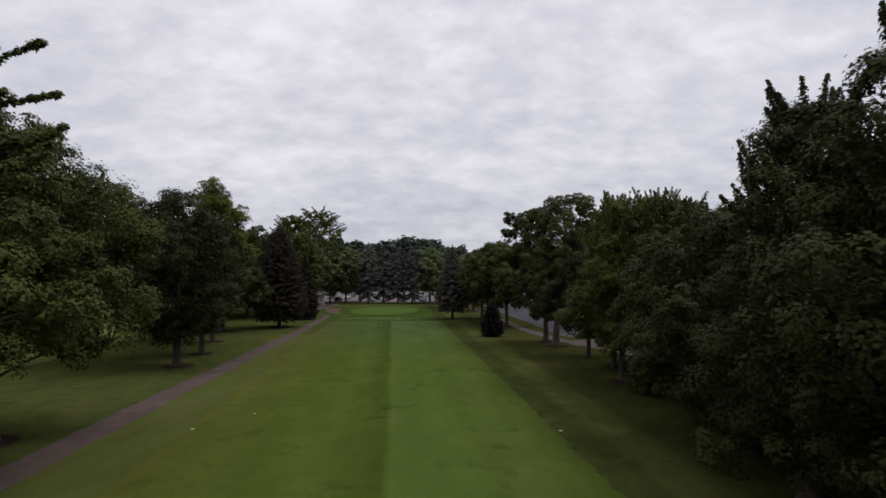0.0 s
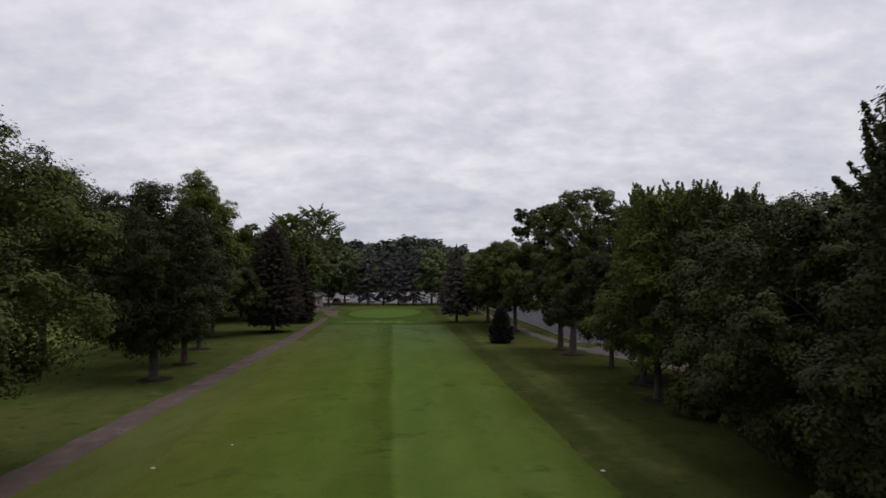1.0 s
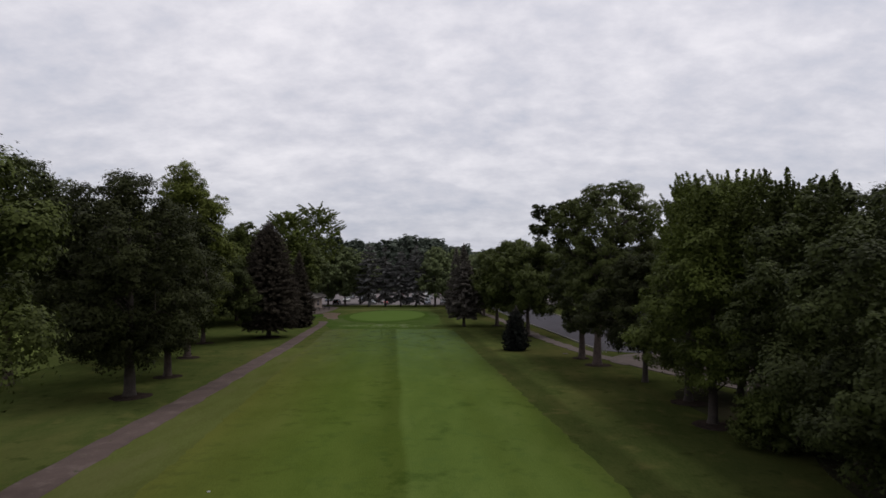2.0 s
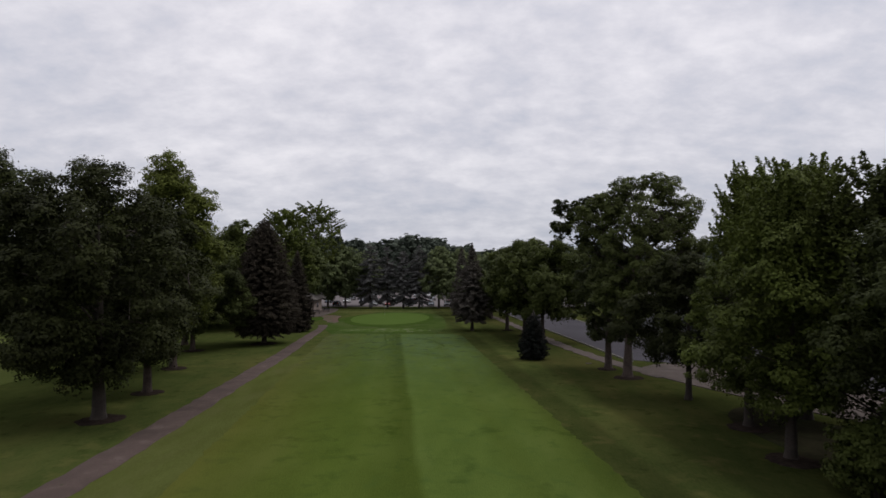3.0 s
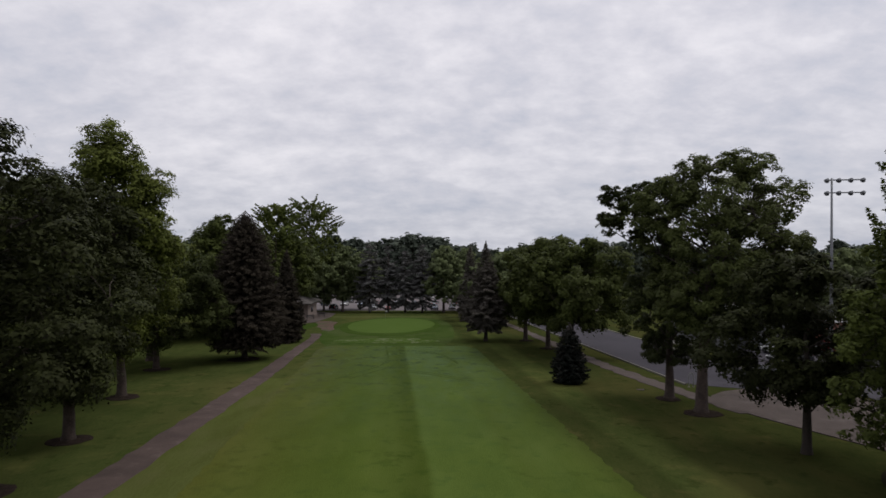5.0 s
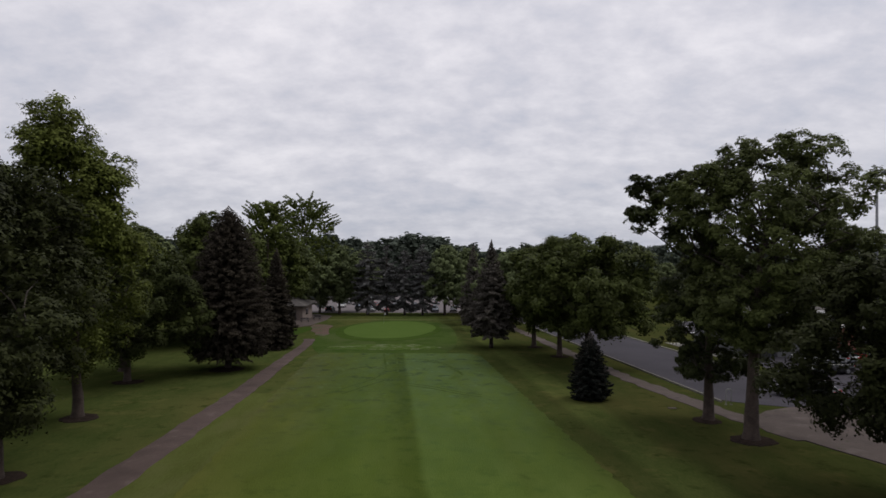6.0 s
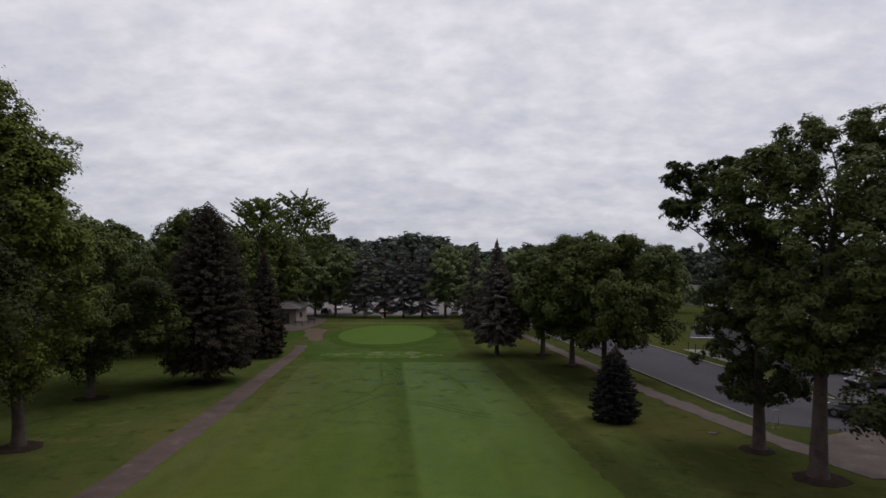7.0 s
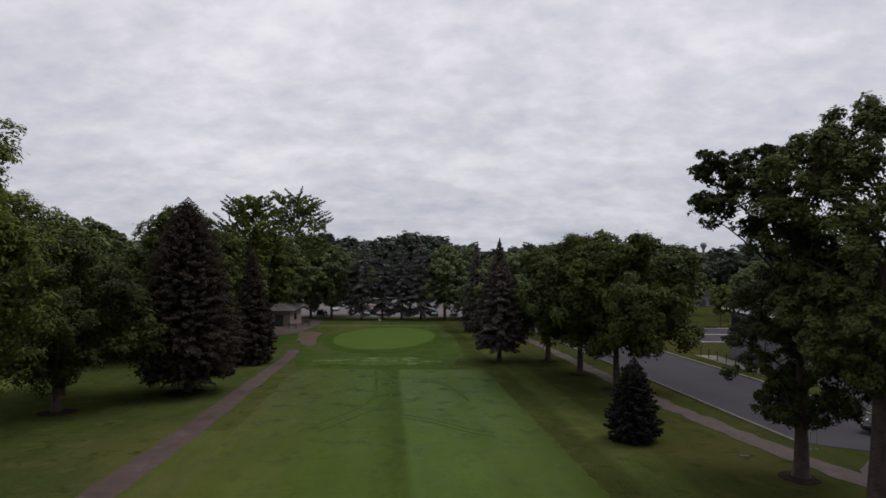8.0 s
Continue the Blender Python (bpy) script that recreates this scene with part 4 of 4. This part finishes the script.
for i, (x, y, s) in enumerate([(37, 115, 0.72), (45, 116, 0.75), (53, 114, 0.75), (61, 106, 0.8), (68, 90, 0.85), (70, 74, 0.85), (72, 56, 0.9), (30, 168, 0.7), (34, 182, 0.75), (62, 176, 0.75), (74, 160, 0.8), (80, 140, 0.8), (84, 118, 0.85), (88, 100, 0.85), (56, 196, 0.85), (72, 190, 0.85), (90, 176, 0.9), (42, 210, 0.9), (100, 150, 1.0)]):
    again(far[i % 2], x, y, R.uniform(0, 360), s, s * R.uniform(0.9, 1.1))
# unseen trees added behind the start to block low sky light
for i in range(4):
    for sx in (-20.5, 16.5):
        again(woods[i % 2], sx + R.uniform(-1.5, 1.5), 4 - 10 * i - (6 if sx < 0 else 0), R.uniform(0, 360), R.uniform(0.8, 0.95))
    again(woods[i % 2], -36 + R.uniform(-3, 3), 30 - 13 * i, R.uniform(0, 360), R.uniform(0.9, 1.1))
young = T(put(broadleaf("young_tree", 71, 8.2, 2.6, 2.6, 0.10, 5000, 0.36, "oval", LEAF_LIME, limb_parts=False), 48.9, 160.5), "slim young light green tree on the lawn", "tree", "young trees")
again(young, 42.5, 164, 80, 0.9)

# ---------------------------------------------------------------- built things
GLASS = surface("dark_glass", (0.012, 0.014, 0.016), (0.02, 0.022, 0.025), 1, 5, 0.06, 0.0, specular=0.8)
RUBBER = plain("black_rubber", (0.02, 0.02, 0.021), 0.85, specular=0.2)
ALLOY = plain("alloy_rim", (0.22, 0.22, 0.23), 0.45, 0.8)
RED_LAMP = plain("red_lamp", (0.35, 0.02, 0.02), 0.25)
CLEAR_LAMP = plain("clear_lamp", (0.75, 0.75, 0.72), 0.2)
STEEL = plain("galvanised_steel", (0.16, 0.165, 0.175), 0.6, 0.5)
DARK_STEEL = plain("dark_metal", (0.05, 0.05, 0.055), 0.55, 0.5)
WALL_GREY = surface("grey_cladding", (0.10, 0.10, 0.105), (0.15, 0.15, 0.155), 0.6, 9, 0.8, 0.2)
ROOF_DARK = surface("dark_roofing", (0.05, 0.045, 0.042), (0.09, 0.08, 0.075), 0.7, 8, 0.95, 0.5)
PLASTER_TAN = surface("tan_plaster", (0.17, 0.135, 0.120), (0.24, 0.195, 0.172), 0.8, 12, 0.9, 0.3)
RED_BRICK = surface("red_brick", (0.20, 0.085, 0.065), (0.30, 0.14, 0.11), 1.2, 14, 0.9, 0.4)


def box(bm, x0, x1, y0, y1, z0, z1, bevel=0.0):
    made = bmesh.ops.create_cube(bm, size=1.0, matrix=Matrix.Translation(((x0 + x1) / 2, (y0 + y1) / 2, (z0 + z1) / 2)) @ Matrix.Diagonal((x1 - x0, y1 - y0, z1 - z0, 1)))
    if bevel:
        edges = {e for v in made["verts"] for e in v.link_edges}
        bmesh.ops.bevel(bm, geom=list(edges), offset=bevel, segments=2, affect="EDGES", profile=0.6)
    return bm


def slab(name, parent, material, dims, bevel=0.0, label=""):
    return part(name, box(bmesh.new(), *dims, bevel), material, parent, label)


def hull(bm, sections):
    """A closed skin through cross-sections (y, half width low, half width high, z low, z high)."""
    rows = []
    for y, w0, w1, z0, z1 in sections:
        zm = z0 + 0.55 * (z1 - z0)
        rows.append([bm.verts.new(c) for c in ((-w0 * 0.92, y, z0), (-w0, y, z0 + 0.12), (-w0, y, zm), (-w1, y, z1), (w1, y, z1), (w0, y, zm), (w0, y, z0 + 0.12), (w0 * 0.92, y, z0))])
    for a, b in zip(rows, rows[1:]):
        for i in range(8):
            bm.faces.new((a[i], a[(i + 1) % 8], b[(i + 1) % 8], b[i]))
    bm.faces.new(rows[0][::-1])
    bm.faces.new(rows[-1])
    bmesh.ops.recalc_face_normals(bm, faces=bm.faces)
    return bm


def car(paint, tall=0.0):
    """A car at the origin that faces +y; 4.5 m long."""
    top = new("car")
    body = part("body", hull(bmesh.new(), [(-2.22, 0.78, 0.70, 0.38, 0.80), (-2.05, 0.88, 0.80, 0.26, 0.98), (-1.3, 0.90, 0.82, 0.22, 1.0), (0.6, 0.90, 0.82, 0.22, 0.97), (1.5, 0.89, 0.78, 0.24, 0.88), (2.08, 0.84, 0.70, 0.28, 0.74), (2.25, 0.70, 0.60, 0.38, 0.62)]), paint, top)
    body.modifiers.new("soften", "BEVEL").width = 0.04
    roof_z = 1.43 + tall
    part("cabin", hull(bmesh.new(), [(-2.0 - tall, 0.76, 0.66, 0.93, 1.0), (-1.35 - tall, 0.78, 0.62, 0.95, roof_z - 0.05), (-0.2, 0.78, 0.62, 0.95, roof_z), (0.35, 0.78, 0.60, 0.94, roof_z - 0.03), (1.15, 0.76, 0.66, 0.90, 0.97)]), GLASS, top, "dark tinted windows")
    slab("roof", top, paint, (-0.60, 0.60, -1.38 - tall, 0.36, roof_z - 0.045, roof_z + 0.015), 0.02)
    for x in (-0.74, 0.74):
        for y in (-1.36, 1.38):
            bm = bmesh.new()
            bmesh.ops.create_cone(bm, cap_ends=True, segments=20, radius1=0.33, radius2=0.33, depth=0.22, matrix=Matrix.Translation((x * 1.09, y, 0.33)) @ Matrix.Rotation(radians(90), 4, "Y"))
            wheel = part("wheel", bm, RUBBER, top)
            bm = bmesh.new()
            bmesh.ops.create_cone(bm, cap_ends=True, segments=14, radius1=0.20, radius2=0.17, depth=0.06, matrix=Matrix.Translation((x * 1.09 + math.copysign(0.105, x), y, 0.33)) @ Matrix.Rotation(radians(90 if x > 0 else -90), 4, "Y"))
            part("rim", bm, ALLOY, wheel, "pale alloy rim")
    for x in (-0.62, 0.62):
        slab("headlight", top, CLEAR_LAMP, (x - 0.15, x + 0.15, 2.10, 2.24, 0.60, 0.71), 0.02)
        slab("tail_light", top, RED_LAMP, (x - 0.14, x + 0.14, -2.24, -2.12, 0.74, 0.90), 0.02)
    slab("bumper", top, RUBBER, (-0.80, 0.80, -2.28, -2.14, 0.34, 0.50), 0.02)
    return top


PAINTS = [("black", (0.012, 0.012, 0.014)), ("white", (0.40, 0.40, 0.39)), ("silver", (0.22, 0.23, 0.24)), ("red", (0.26, 0.03, 0.03)), ("blue-grey", (0.09, 0.11, 0.15))]
first = {}
places = [("black", 23.6, 82.2, 40, "on the road by the entrance"), ("white", 35.5, 100.5, 8, "in the roadside car park"), ("silver", 38.6, 101.0, 6, "in the roadside car park"), ("red", 41.8, 101.4, 4, "in the roadside car park"), ("white", 45.0, 102.0, 5, "in the roadside car park"), ("black", 33.0, 94.0, 96, "in the roadside car park")]
rc = random.Random(3)
for i in range(18):
    x = -66 + i * 5.4
    if rc.random() < 0.85:
        places.append((rc.choice(["silver", "silver", "blue-grey", "silver", "blue-grey", "red", "black"]), x + rc.uniform(-0.8, 0.8), 188 + rc.uniform(-0.4, 0.4), rc.choice([0, 180]) + rc.uniform(-3, 3), "in the far car park"))
    if rc.random() < 0.85:
        places.append((rc.choice(["silver", "white", "black", "white", "blue-grey", "red"]), x + rc.uniform(-0.8, 0.8), 206 + rc.uniform(-0.4, 0.4), rc.choice([0, 180]) + rc.uniform(-3, 3), "in the far car park"))
    if rc.random() < 0.8:
        places.append((rc.choice(["silver", "white", "black", "blue-grey", "white"]), x + rc.uniform(-0.8, 0.8), 224 + rc.uniform(-0.4, 0.4), rc.choice([0, 180]) + rc.uniform(-3, 3), "in the far car park"))
for i in range(16):
    places.append((rc.choice(["white", "silver", "white", "blue-grey"]), -58 + 5.6 * i + rc.uniform(-0.8, 0.8), 256 + rc.uniform(-0.4, 0.4), rc.choice([0, 180]) + rc.uniform(-3, 3), "in the far car park"))
places = [p if not (-54 < p[1] < -28 and p[2] > 180) else ("black" if p[0] == "silver" else p[0],) + p[1:] for p in places]
paint_of = {n: plain(n.replace("-", "_") + "_car_paint", c, 0.25, 0.0, 0.6) for n, c in PAINTS}
for n, x, y, turn, where_ in places:
    m = Matrix.Translation((x, y, gz(x, y) + 0.07)) @ Matrix.Rotation(math.atan(-FALL), 4, "X") @ Matrix.Rotation(radians(turn), 4, "Z")
    if n not in first:
        first[n] = car(paint_of[n])
        first[n].matrix_basis = m
        ob = first[n]
    else:
        ob = copy_thing(first[n], m)
    tagged(ob, f"{n} car parked {where_}", "car", "parked cars")


def roadside_hall():
    """Grey flat-roofed hall across the road; its long side faces the road."""
    top = empty("park_hall", 30.8, 105.6, gz(30, 112), 2)
    slab("wall", top, WALL_GREY, (0, 0.3, 0, 13, -0.6, 5.5))
    slab("wall", top, WALL_GREY, (0.3, 11, 0, 0.3, -0.6, 5.5))
    slab("wall", top, WALL_GREY, (0.3, 11, 12.7, 13, -0.9, 5.5))
    slab("wall", top, WALL_GREY, (10.7, 11, 0.3, 12.7, -0.6, 5.5))
    slab("roof", top, ROOF_DARK, (-0.6, 11.6, -0.6, 13.6, 5.5, 5.8), 0.03)
    for dims in ((-0.66, -0.60, -0.66, 13.6, 5.56, 5.84), (-0.60, 11.6, -0.66, -0.60, 5.56, 5.84)):
        slab("fascia", top, WHITE, dims, 0.0, "pale metal roof edge")
    for i in range(5):
        y = 0.9 + 2.4 * i
        w = slab("window", top, GLASS, (-0.05, 0.02, y, y + 2.0, 3.2, 4.9), 0.0, "dark high window")
        slab("frame", w, DARK_STEEL, (-0.08, -0.051, y - 0.06, y + 2.06, 3.1, 3.2), 0.0)
        slab("frame", w, DARK_STEEL, (-0.08, -0.051, y - 0.06, y + 2.06, 4.9, 5.0), 0.0)
    slab("door", top, DARK_STEEL, (2.0, 3.8, -0.05, 0.02, -0.1, 2.2), 0.0, "dark double door")
    return tagged(top, "grey flat-roofed hall with pale roof edge across the road", "building")


roadside_hall()
structure(patch("hall_forecourt", [(26.9, 120.4), (29.4, 120.0), (29.6, 112), (29.6, 104.5), (27.6, 105.0), (27.2, 112)], CONCRETE, 0.05, 0.08, 0.0, 2), "pale concrete forecourt before the hall", "pavement")


def post_fence():
    """Dark posts with two thin rails along the forecourt."""
    top = empty("post_fence", 0, 0, 0)
    a, b = Vector((27.3, 119.6)), Vector((27.8, 105.4))
    pts = [a.lerp(b, i / 7) for i in range(8)]
    for p in pts:
        z = gz(p.x, p.y)
        slab("post", top, DARK_STEEL, (p.x - 0.04, p.x + 0.04, p.y - 0.04, p.y + 0.04, z, z + 1.15), 0.0)
    for h in (0.55, 1.08):
        bm = bmesh.new()
        tube(bm, [(p.x, p.y, gz(p.x, p.y) + h) for p in pts], [0.02] * 8, 5)
        part("rail", bm, DARK_STEEL, top)
    return tagged(top, "thin dark metal post fence along the forecourt", "fence")


post_fence()


def shop():
    """Red brick low building behind the near car park."""
    top = empty("brick_building", 43.5, 107.6, None, -3)
    slab("wall", top, RED_BRICK, (0, 18, 0, 0.3, -0.5, 3.3))
    slab("wall", top, RED_BRICK, (0, 0.3, 0.3, 6, -0.5, 3.3))
    slab("wall", top, RED_BRICK, (17.7, 18, 0.3, 6, -0.5, 3.3))
    slab("roof", top, WHITE, (-0.4, 18.4, -0.4, 6.4, 3.3, 3.65), 0.03, "pale flat roof edge")
    for i in range(4):
        x = 1.6 + 4.2 * i
        slab("window", top, GLASS, (x, x + 2.2, -0.03, 0.02, 1.0, 2.4))
    return tagged(top, "low red brick building with pale roof edge", "building")


shop()


def clubhouse():
    """Low tan building with a hipped roof beside the terrace."""
    top = empty("clubhouse", -39.6, 158.5, None, 0)
    for dims in ((0, 6.5, 0, 0.3, -0.4, 2.9), (0, 6.5, 8.7, 9.0, -0.8, 2.9), (0, 0.3, 0.3, 8.7, -0.7, 2.9), (6.2, 6.5, 0.3, 8.7, -0.7, 2.9)):
        slab("wall", top, PLASTER_TAN, dims)
    bm = bmesh.new()
    e = [bm.verts.new(c) for c in ((-0.8, -0.8, 2.9), (7.3, -0.8, 2.9), (7.3, 9.8, 2.9), (-0.8, 9.8, 2.9))]
    u = [bm.verts.new(c) for c in ((-0.8, -0.8, 3.08), (7.3, -0.8, 3.08), (7.3, 9.8, 3.08), (-0.8, 9.8, 3.08))]
    r0, r1 = bm.verts.new((3.25, 2.8, 4.7)), bm.verts.new((3.25, 6.2, 4.7))
    bm.faces.new(e[::-1])
    for i in range(4):
        bm.faces.new((e[i], e[(i + 1) % 4], u[(i + 1) % 4], u[i]))
    for f in ((u[0], u[1], r0), (u[1], u[2], r1, r0), (u[2], u[3], r1), (u[3], u[0], r0, r1)):
        bm.faces.new(f)
    part("roof", bm, ROOF_DARK, top, "dark hipped roof")
    slab("door", top, DARK_STEEL, (3.6, 5.2, -0.05, 0.02, 0.0, 2.2), 0.0, "dark double door")
    slab("window", top, GLASS, (1.0, 2.6, -0.05, 0.02, 0.9, 2.1))
    slab("window", top, GLASS, (6.48, 6.55, 3.0, 5.0, 0.9, 2.1))
    return tagged(top, "low tan clubhouse with dark hipped roof by the terrace", "building")


clubhouse()


def bench(x, y, turn):
    """Dark slatted park bench with iron ends."""
    top = empty("bench", x, y, gz(x, y) + 0.045, turn)
    for i in range(4):
        slab("seat_slat", top, DARK_STEEL, (-0.8, 0.8, -0.24 + 0.125 * i, -0.13 + 0.125 * i, 0.42, 0.46), 0.008)
    for i in range(3):
        slab("back_slat", top, DARK_STEEL, (-0.8, 0.8, 0.26 + 0.03 * i, 0.30 + 0.03 * i, 0.54 + 0.12 * i, 0.63 + 0.12 * i), 0.008)
    for x0 in (-0.7, 0.64):
        slab("leg", top, DARK_STEEL, (x0, x0 + 0.06, -0.22, -0.16, -0.03, 0.419))
        slab("leg", top, DARK_STEEL, (x0, x0 + 0.06, 0.20, 0.259, -0.03, 0.88))
        slab("arm_rest", top, DARK_STEEL, (x0, x0 + 0.06, -0.22, 0.199, 0.62, 0.66), 0.006)
    return tagged(top, "dark slatted bench on the worn terrace", "bench", "terrace benches")


bench(-31.6, 154.0, 20)
bench(-30.6, 160.5, -15)


def mast(x, y, h, turn):
    """Tall steel mast with two rows of floodlights."""
    top = empty("floodlight_mast", x, y, None, turn)
    bm = bmesh.new()
    tube(bm, [(0, 0, -0.2), (0, 0, h * 0.5), (0, 0, h)], [0.18, 0.14, 0.09], 12)
    smooth(part("pole", bm, STEEL, top))
    for k, z in enumerate((h - 0.2, h - 1.5)):
        arm = slab("cross_arm", top, STEEL, (-0.7, 3.1, -0.06, 0.06, z - 0.06, z + 0.06))
        for i in range(4):
            cx = -0.5 + 1.1 * i
            bm = bmesh.new()
            bmesh.ops.create_cone(bm, cap_ends=True, segments=12, radius1=0.26, radius2=0.13, depth=0.34, matrix=Matrix.Translation((cx, -0.22, z - 0.02)) @ Matrix.Rotation(radians(65), 4, "X"))
            lamp = part("lamp_head", bm, STEEL, arm)
    return tagged(top, "tall grey steel mast carrying two rows of floodlights", "light mast", "floodlight masts")


mast(35.5, 91.0, 19.4, -12)

# flag on the green
flag = empty("golf_flag", -15.6, 149.5)
bm = bmesh.new()
tube(bm, [(0, 0, 0.0), (0, 0, 1.1), (0, 0, 2.2)], [0.011, 0.010, 0.009], 8)
part("pole", bm, STEEL, flag)
bm = bmesh.new()
cols = [[bm.verts.new((0.012 + 0.34 * i / 6, 0.05 * math.sin(i * 1.3) * i / 6, 2.18 - 0.26 * j / 2 - 0.03 * i / 6)) for j in range(3)] for i in range(7)]
for a, b in zip(cols, cols[1:]):
    for j in range(2):
        bm.faces.new((a[j], b[j], b[j + 1], a[j + 1]))
cloth = part("cloth", bm, plain("flag_cloth", (0.45, 0.45, 0.44), 0.8, specular=0.2), flag, "small white flag")
cloth.modifiers.new("weave", "SOLIDIFY").thickness = 0.006
tagged(flag, "white golf flag on a thin pole on the green", "flag")

# small things on the grass
FADED = plain("faded_white", (0.26, 0.26, 0.24), 0.6, specular=0.2)
for x, y, r in [(-13.65, 32.65, 0.13), (6.33, 32.3, 0.14), (-11.4, 36.3, 0.09)]:
    bm = bmesh.new()
    bmesh.ops.create_cone(bm, cap_ends=True, segments=18, radius1=r * 0.85, radius2=r * 0.75, depth=0.03)
    ob = part("yardage_disc", bm, FADED)
    ob.location = (x, y, gz(x, y) + 0.036)
    tagged(ob, "small white yardage disc set in the fairway", "marker", "yardage discs")
cover = slab("utility_cover", None, PINKISH, (-0.30, 0.30, -0.16, 0.16, -0.05, 0.045), 0.012)
cover.location = (11.9, 78.9, gz(11.9, 78.9))
tagged(cover, "dull concrete utility cover set in the lawn", "cover")
stand = empty("hoop_stand", 16.6, 80.2)
bm = bmesh.new()
tube(bm, [(-0.19, 0, -0.1), (-0.19, 0, 0.6), (-0.19, 0, 1.0)] + [(-0.19 * math.cos(radians(a)), 0, 1.0 + 0.19 * math.sin(radians(a))) for a in range(30, 180, 30)] + [(0.19, 0, 1.0), (0.19, 0, 0.6), (0.19, 0, -0.1)], [0.028] * 11, 8)
smooth(part("hoop", bm, FADED, stand))
for x in (-0.19, 0.19):
    bm = bmesh.new()
    bmesh.ops.create_cone(bm, cap_ends=True, segments=14, radius1=0.10, radius2=0.08, depth=0.04, matrix=Matrix.Translation((x, 0, 0.02)))
    part("foot_plate", bm, CONCRETE, stand)
tagged(stand, "slim faded white metal hoop beside the kerb", "post")


def gabled_house(x, y, turn):
    """Grey house with a gable, far off among trees."""
    top = empty("house", x, y, None, turn)
    for dims in ((-4, 4, 0, 0.3, -0.5, 3.6), (-4, 4, 8.7, 9, -0.8, 3.6), (-4, -3.7, 0.3, 8.7, -0.8, 3.6), (3.7, 4, 0.3, 8.7, -0.8, 3.6)):
        slab("wall", top, WALL_GREY, dims)
    bm = bmesh.new()
    e = [bm.verts.new(c) for c in ((-4.5, -0.5, 3.5), (4.5, -0.5, 3.5), (0, -0.5, 6.3), (-4.5, 9.5, 3.5), (4.5, 9.5, 3.5), (0, 9.5, 6.3))]
    for f in ((0, 1, 2), (5, 4, 3), (0, 2, 5, 3), (2, 1, 4, 5), (1, 0, 3, 4)):
        bm.faces.new([e[i] for i in f])
    bmesh.ops.recalc_face_normals(bm, faces=bm.faces)
    part("roof", bm, ROOF_DARK, top, "dark gabled roof")
    slab("door", top, DARK_STEEL, (-2.6, -0.2, -0.06, 0.0, -0.3, 2.2), 0.0, "dark garage door")
    w = slab("window", top, GLASS, (1.0, 2.4, -0.05, 0.02, 1.0, 2.3))
    slab("sill", w, WHITE, (0.9, 2.5, -0.12, -0.051, 0.9, 1.0))
    return tagged(top, "grey gabled house with dark door among far trees", "house")


gabled_house(79.5, 235.0, 14)


def water_tower(x, y, h):
    """Pale tower with a flared tank on a slim stem, far beyond the woods."""
    top = empty("water_tower", x, y)
    bm = bmesh.new()
    tube(bm, [(0, 0, -0.5), (0, 0, 1.5), (0, 0, h * 0.6), (0, 0, h - 5)], [1.2, 0.5, 0.42, 0.42], 12)
    smooth(part("stem", bm, WALL_GREY, top))
    bm = bmesh.new()
    tube(bm, [(0, 0, h - 5), (0, 0, h - 3.2), (0, 0, h - 1.6), (0, 0, h - 0.5), (0, 0, h)], [0.42, 0.6, 1.5, 1.2, 0.4], 20)
    smooth(part("tank", bm, STEEL, top))
    return tagged(top, "slim grey water tower with flared tank beyond the woods", "water tower")


water_tower(120.5, 330.0, 23.8)
# white lines of the court
for y0, x0, x1 in [(135.0, 34.2, 58.5), (146, 39.4, 61.5), (157.4, 44.2, 65.0)]:
    structure(ribbon("court_line", [(y0, x0, x1), (y0 + 0.25, x0, x1)], WHITE, 0.045, 0.01, 0.0, 2, 0.25), "white painted line on the court", "line")
